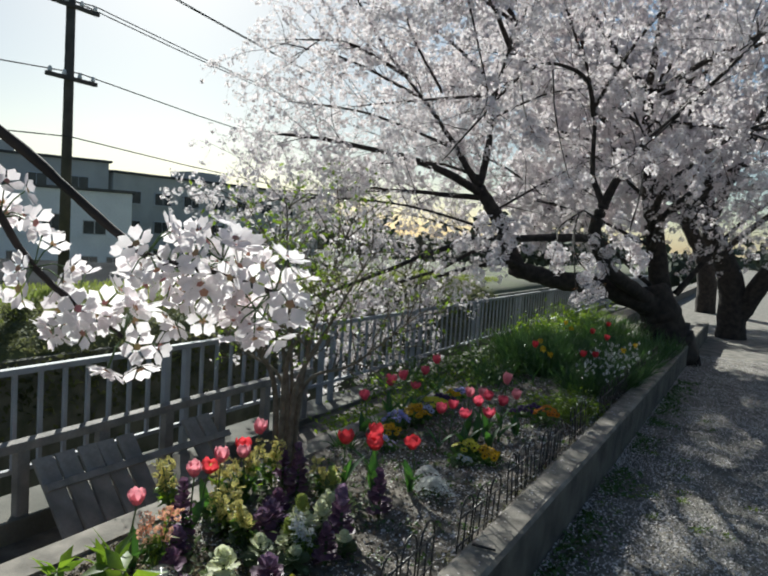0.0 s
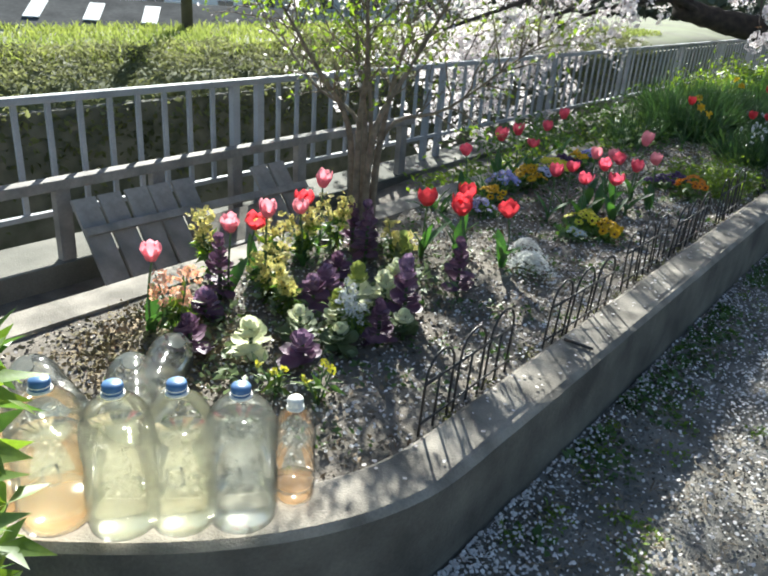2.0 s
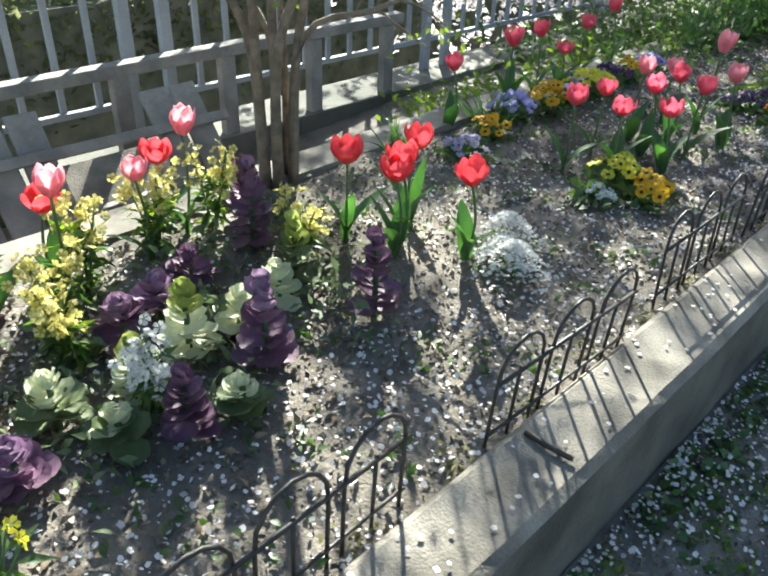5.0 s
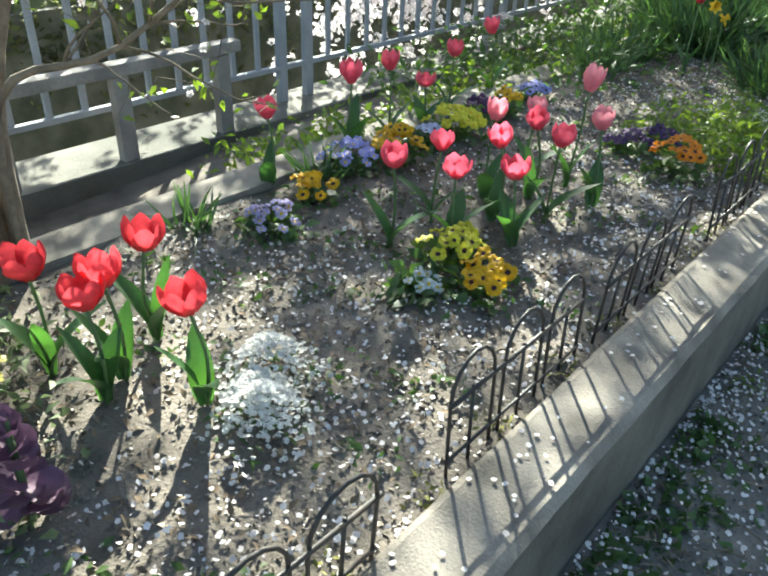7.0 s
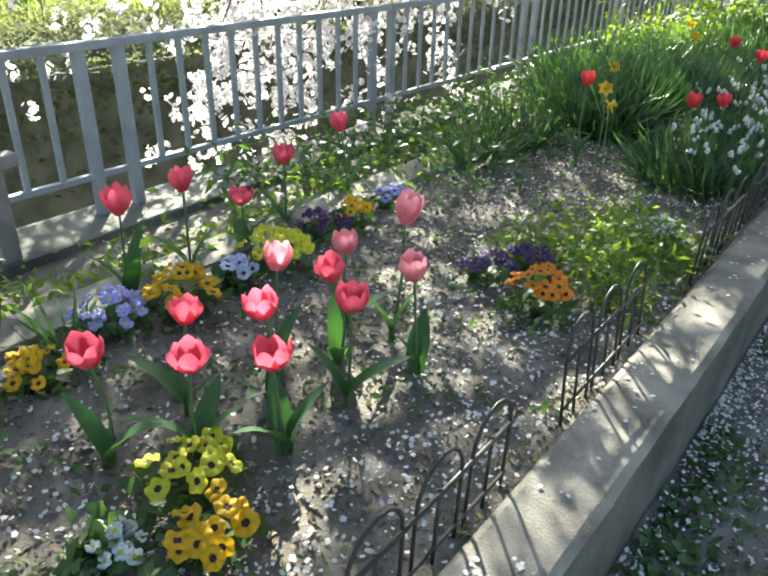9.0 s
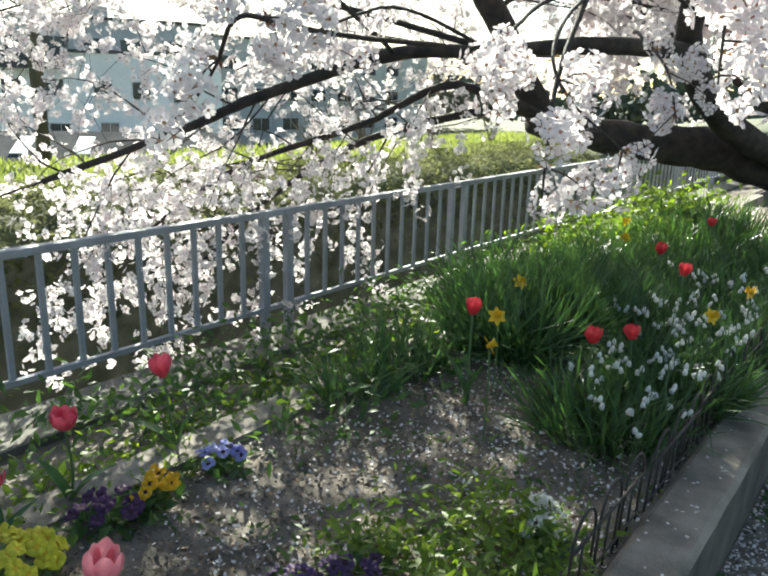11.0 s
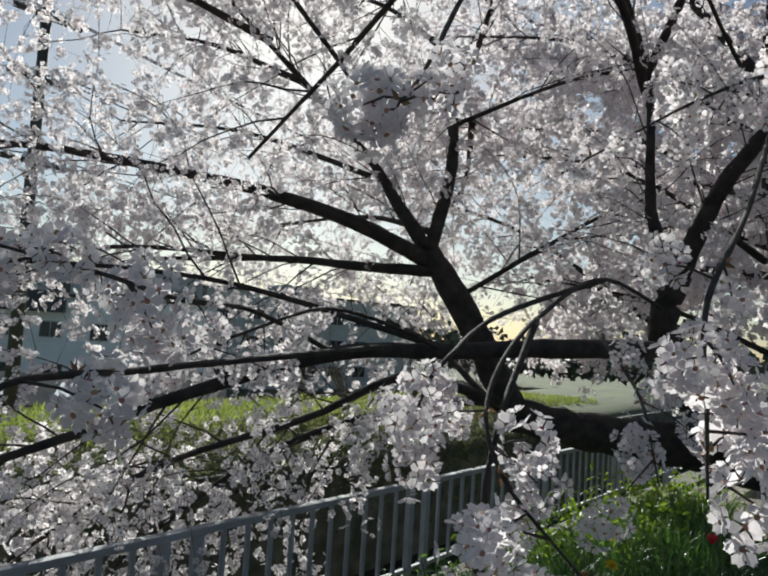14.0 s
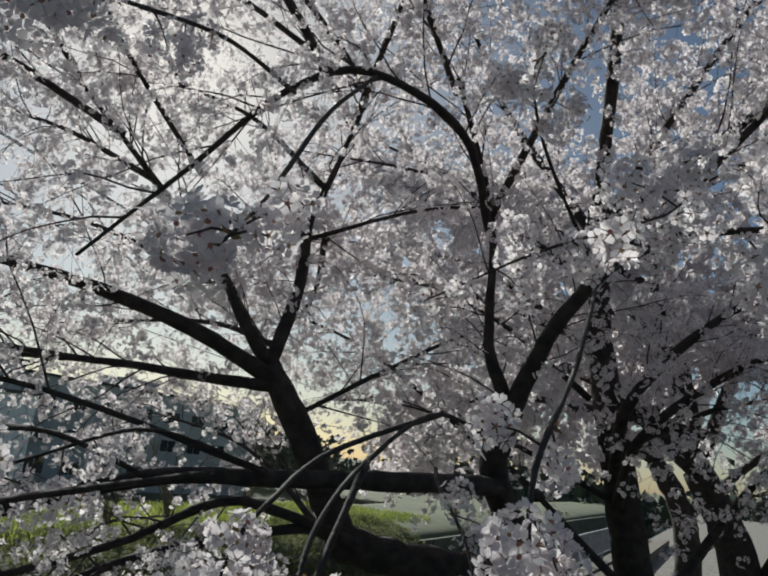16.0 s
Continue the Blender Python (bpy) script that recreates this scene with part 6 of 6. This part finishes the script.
def building(label, a, b, depth, z0, z1, wall, windows, seed, parapet=True):
    """A block whose front runs from a to b in plan; windows: (along, low, width, height) in metres."""
    ax, ay = a
    d = Vector((b[0] - ax, b[1] - ay))
    ln = d.length
    ang = math.degrees(math.atan2(d.y, d.x))
    root = base("building", (ax, ay, z0), label, "building")
    root.rotation_euler = (0, 0, radians(ang))
    h = z1 - z0
    put("wall", box_mesh("wall", ln, depth, h, wall, 0.02, (ln / 2, depth / 2, h / 2)), root)
    put("roof", box_mesh("roof", ln + 0.5, depth + 0.5, 0.22, M_ROOFG, 0.03, (ln / 2, depth / 2, h + 0.113)), root)
    if parapet:
        put("roof_house", box_mesh("roof_house", ln * 0.16, depth * 0.4, 1.1, wall, 0.03, (ln * 0.48, depth * 0.5, h + 0.78)), root)
    put("string_course", box_mesh("string_course", ln, 0.10, 0.16, wall, 0.02, (ln / 2, -0.053, h * 0.52)), root)
    for u, lo, w, hh in windows:
        win = put("window", box_mesh("window_frame", w, 0.09, hh, M_WFRAME, 0.01, (u, -0.045, lo + hh / 2)), root)
        for s in (-0.25, 0.25):
            put("pane", box_mesh("pane", w * 0.44, 0.02, hh * 0.86, M_GLASS, 0.0, (u + s * w * 0.95, -0.103, lo + hh / 2)), win)
        put("sill", box_mesh("sill", w + 0.2, 0.2, 0.07, wall, 0.01, (u, -0.10, lo - 0.037)), win)
    return root



building("white rendered building with small windows across the canal", (-53.2, 27.9), (-43.5, 39.9), 9, -4.0, 3.3, M_RENDERW,
         [(3.9, 4.3, 1.5, 1.25), (7.2, 4.2, 1.3, 1.35), (9.8, 4.15, 1.3, 1.35), (12.8, 4.0, 1.7, 1.1), (1.2, 4.3, 1.3, 1.2), (4.2, 1.5, 1.5, 1.0), (7.5, 1.4, 1.3, 1.2), (12.5, 1.4, 1.2, 1.0), (14.2, 1.4, 1.0, 1.0), (1.4, 1.5, 1.3, 1.0)], 1, False)
building("long grey flat-roofed building behind the white one", (-62.5, 32.0), (-54.6, 47.2), 10, -4.0, 6.4, M_RENDERG,
         [(u, lo, 1.8, 1.4) for lo in (7.6, 4.6) for u in (2.0, 5.0, 8.0, 11.0, 14.5)], 2)
building("long grey flat-roofed building behind the white one", (-54.4, 47.6), (-50.0, 76.0), 10, -4.0, 5.6, M_RENDERG,
         [(u, lo, 2.0, 1.3) for lo in (6.8, 4.0, 1.2) for u in (2.0, 5.5, 9.0, 12.5, 16.0, 19.5, 23.0)], 3)
tagged(put("awning_roof", box_mesh("awning_roof", 4.6, 1.0, 1.5, M_DARKROOF, 0.05), None, pose(-51.0, 29.4, 2.9, 0, 0, 51)), "dark pitched roof band on the white building", "roof")


def low_house():
    """A long shed: walls, a shallow two-sided roof with skylights."""
    root = base("low_house", (-34.0, 15.5, -4.0), "low grey-roofed shed below the bank", "shed")
    root.rotation_euler = (0, 0, radians(50))
    v = [(0, 0, 0), (13, 0, 0), (13, 7, 0), (0, 7, 0), (0, 0, 2.0), (13, 0, 2.0), (13, 7, 2.0), (0, 7, 2.0), (0, 3.5, 2.95), (13, 3.5, 2.95)]
    put("wall", as_mesh("wall", v, [(0, 1, 5, 4), (2, 3, 7, 6), (1, 2, 6, 9, 5), (3, 0, 4, 8, 7)], M_RENDERG, False), root)
    for s in (1, -1):
        y0, y1 = (-0.4, 3.5) if s > 0 else (7.4, 3.5)
        q = [(-0.4, y0, 1.92), (13.4, y0, 1.92), (13.4, y1, 3.0), (-0.4, y1, 3.0)]
        q += [(a, b, c + 0.09) for a, b, c in q]
        put("roof", as_mesh("roof", q, [(0, 1, 2, 3), (4, 5, 6, 7), (0, 1, 5, 4), (1, 2, 6, 5), (2, 3, 7, 6), (3, 0, 4, 7)], M_ROOFG, False), root)
    for u in (1.5, 4.0, 6.5):
        put("skylight", box_mesh("skylight", 0.7, 2.2, 0.05, M_RENDERW, 0.01), root, pose(u, 1.5, 2.60, 15.5, 0, 0))
    return root


low_house()


def utility_pole():
    root = base("utility_pole", (-13.8, 10.7, -0.25), "dark concrete utility pole with crossarms and cables", "utility pole")
    m = mat("pole_dark", (0.10, 0.09, 0.08), (0.06, 0.055, 0.05), 3, 0.8, 0.2, fine=30)
    put("pole", tube("pole", [(0, 0, -0.1), (0, 0, 4), (0, 0, 8.6)], 0.125, 0.09, m, 12), root)
    arm = box_mesh("crossarm", 0.08, 1.3, 0.09, m, 0.01)
    ins = lathe("insulator", [(0.02, 0), (0.05, 0.02), (0.05, 0.05), (0.025, 0.06), (0.045, 0.08), (0.02, 0.12)], M_RENDERW, 10)
    for z in (4.65, 6.2, 7.4):
        put("crossarm", arm, root, pose(0.1, 0, z))
        for y in (-0.55, -0.2, 0.2, 0.55):
            put("insulator", ins, root, pose(0.1, y, z + 0.045))
    wires = mat("cable_black", (0.03, 0.03, 0.03), None, 5, 0.6, 0)
    for k, (y, z) in enumerate(((-0.55, 6.36), (0.55, 6.36), (-0.2, 7.56), (0.2, 7.56), (0.0, 3.4), (0.2, 4.81))):
        ln = [(0.1 - 6 * (t / 30) * 0.5 - 0.0002 * k * t, y + t, z + 0.0016 * (t * t) - 0.05 * t) for t in range(0, 33, 4)]
        put("cable", tube("cable", ln, 0.013, 0.013, wires, 4), root)
        ln = [(0.1 - 0.2 * t, y - t, z + 0.0016 * (t * t) - 0.05 * t) for t in range(0, 33, 4)]
        put("cable", tube("cable", ln, 0.013, 0.013, wires, 4), root)


utility_pole()


def parked_car(x, y, z, turn):
    root = base("parked_car", (x, y, z), "small dark car parked beyond the bank", "car")
    root.rotation_euler = (0, 0, radians(turn))
    m = mat("car_paint", (0.05, 0.05, 0.055), (0.04, 0.04, 0.045), 2, 0.3, 0)
    pf = [(-2.0, 0.35), (-2.05, 0.8), (-1.3, 0.95), (-0.7, 1.45), (0.9, 1.5), (1.6, 1.0), (2.05, 0.9), (2.0, 0.35)]
    v = [(a, s * (0.8 if b < 1.2 else 0.62), b) for s in (-1, 1) for a, b in pf]
    f = [tuple(range(7, -1, -1)), tuple(range(8, 16))] + [(i, (i + 1) % 8, 8 + (i + 1) % 8, 8 + i) for i in range(8)]
    put("body", as_mesh("car_body", v, f, m, False), root)
    w = lathe("wheel", [(0.1, -0.1), (0.31, -0.1), (0.33, 0), (0.31, 0.1), (0.1, 0.1)], M_WIRE, 16)
    for a in (-1.3, 1.3):
        for s in (-0.76, 0.76):
            put("wheel", w, root, pose(a, s, 0.33, 90, 0, 0))


parked_car(-24.5, 27.5, -3.2, 20)

# ---- woods beyond, as a low far line ----
n = 9000
a = rngb.random(n)
fx, fy = -70 + 95 * a + rngb.normal(size=n) * 4, 95 + rngb.normal(size=n) * 6
fz = -1 + np.abs(rngb.normal(size=n)) * 2.4 * (0.6 + 0.5 * np.sin(a * 17))
tagged(put("far_trees", scatter("far_trees", leaf_template(1.3, 1.0, 0.3), np.column_stack([fx, fy, fz]), turn_many(n, rngb, scale=(0.6, 1.3)), [mat("far_foliage", (0.10, 0.12, 0.08), (0.07, 0.08, 0.06), 0.3, 0.9, 0, vary=0.3)])), "far grey-green line of trees", "trees", kind="stuff")
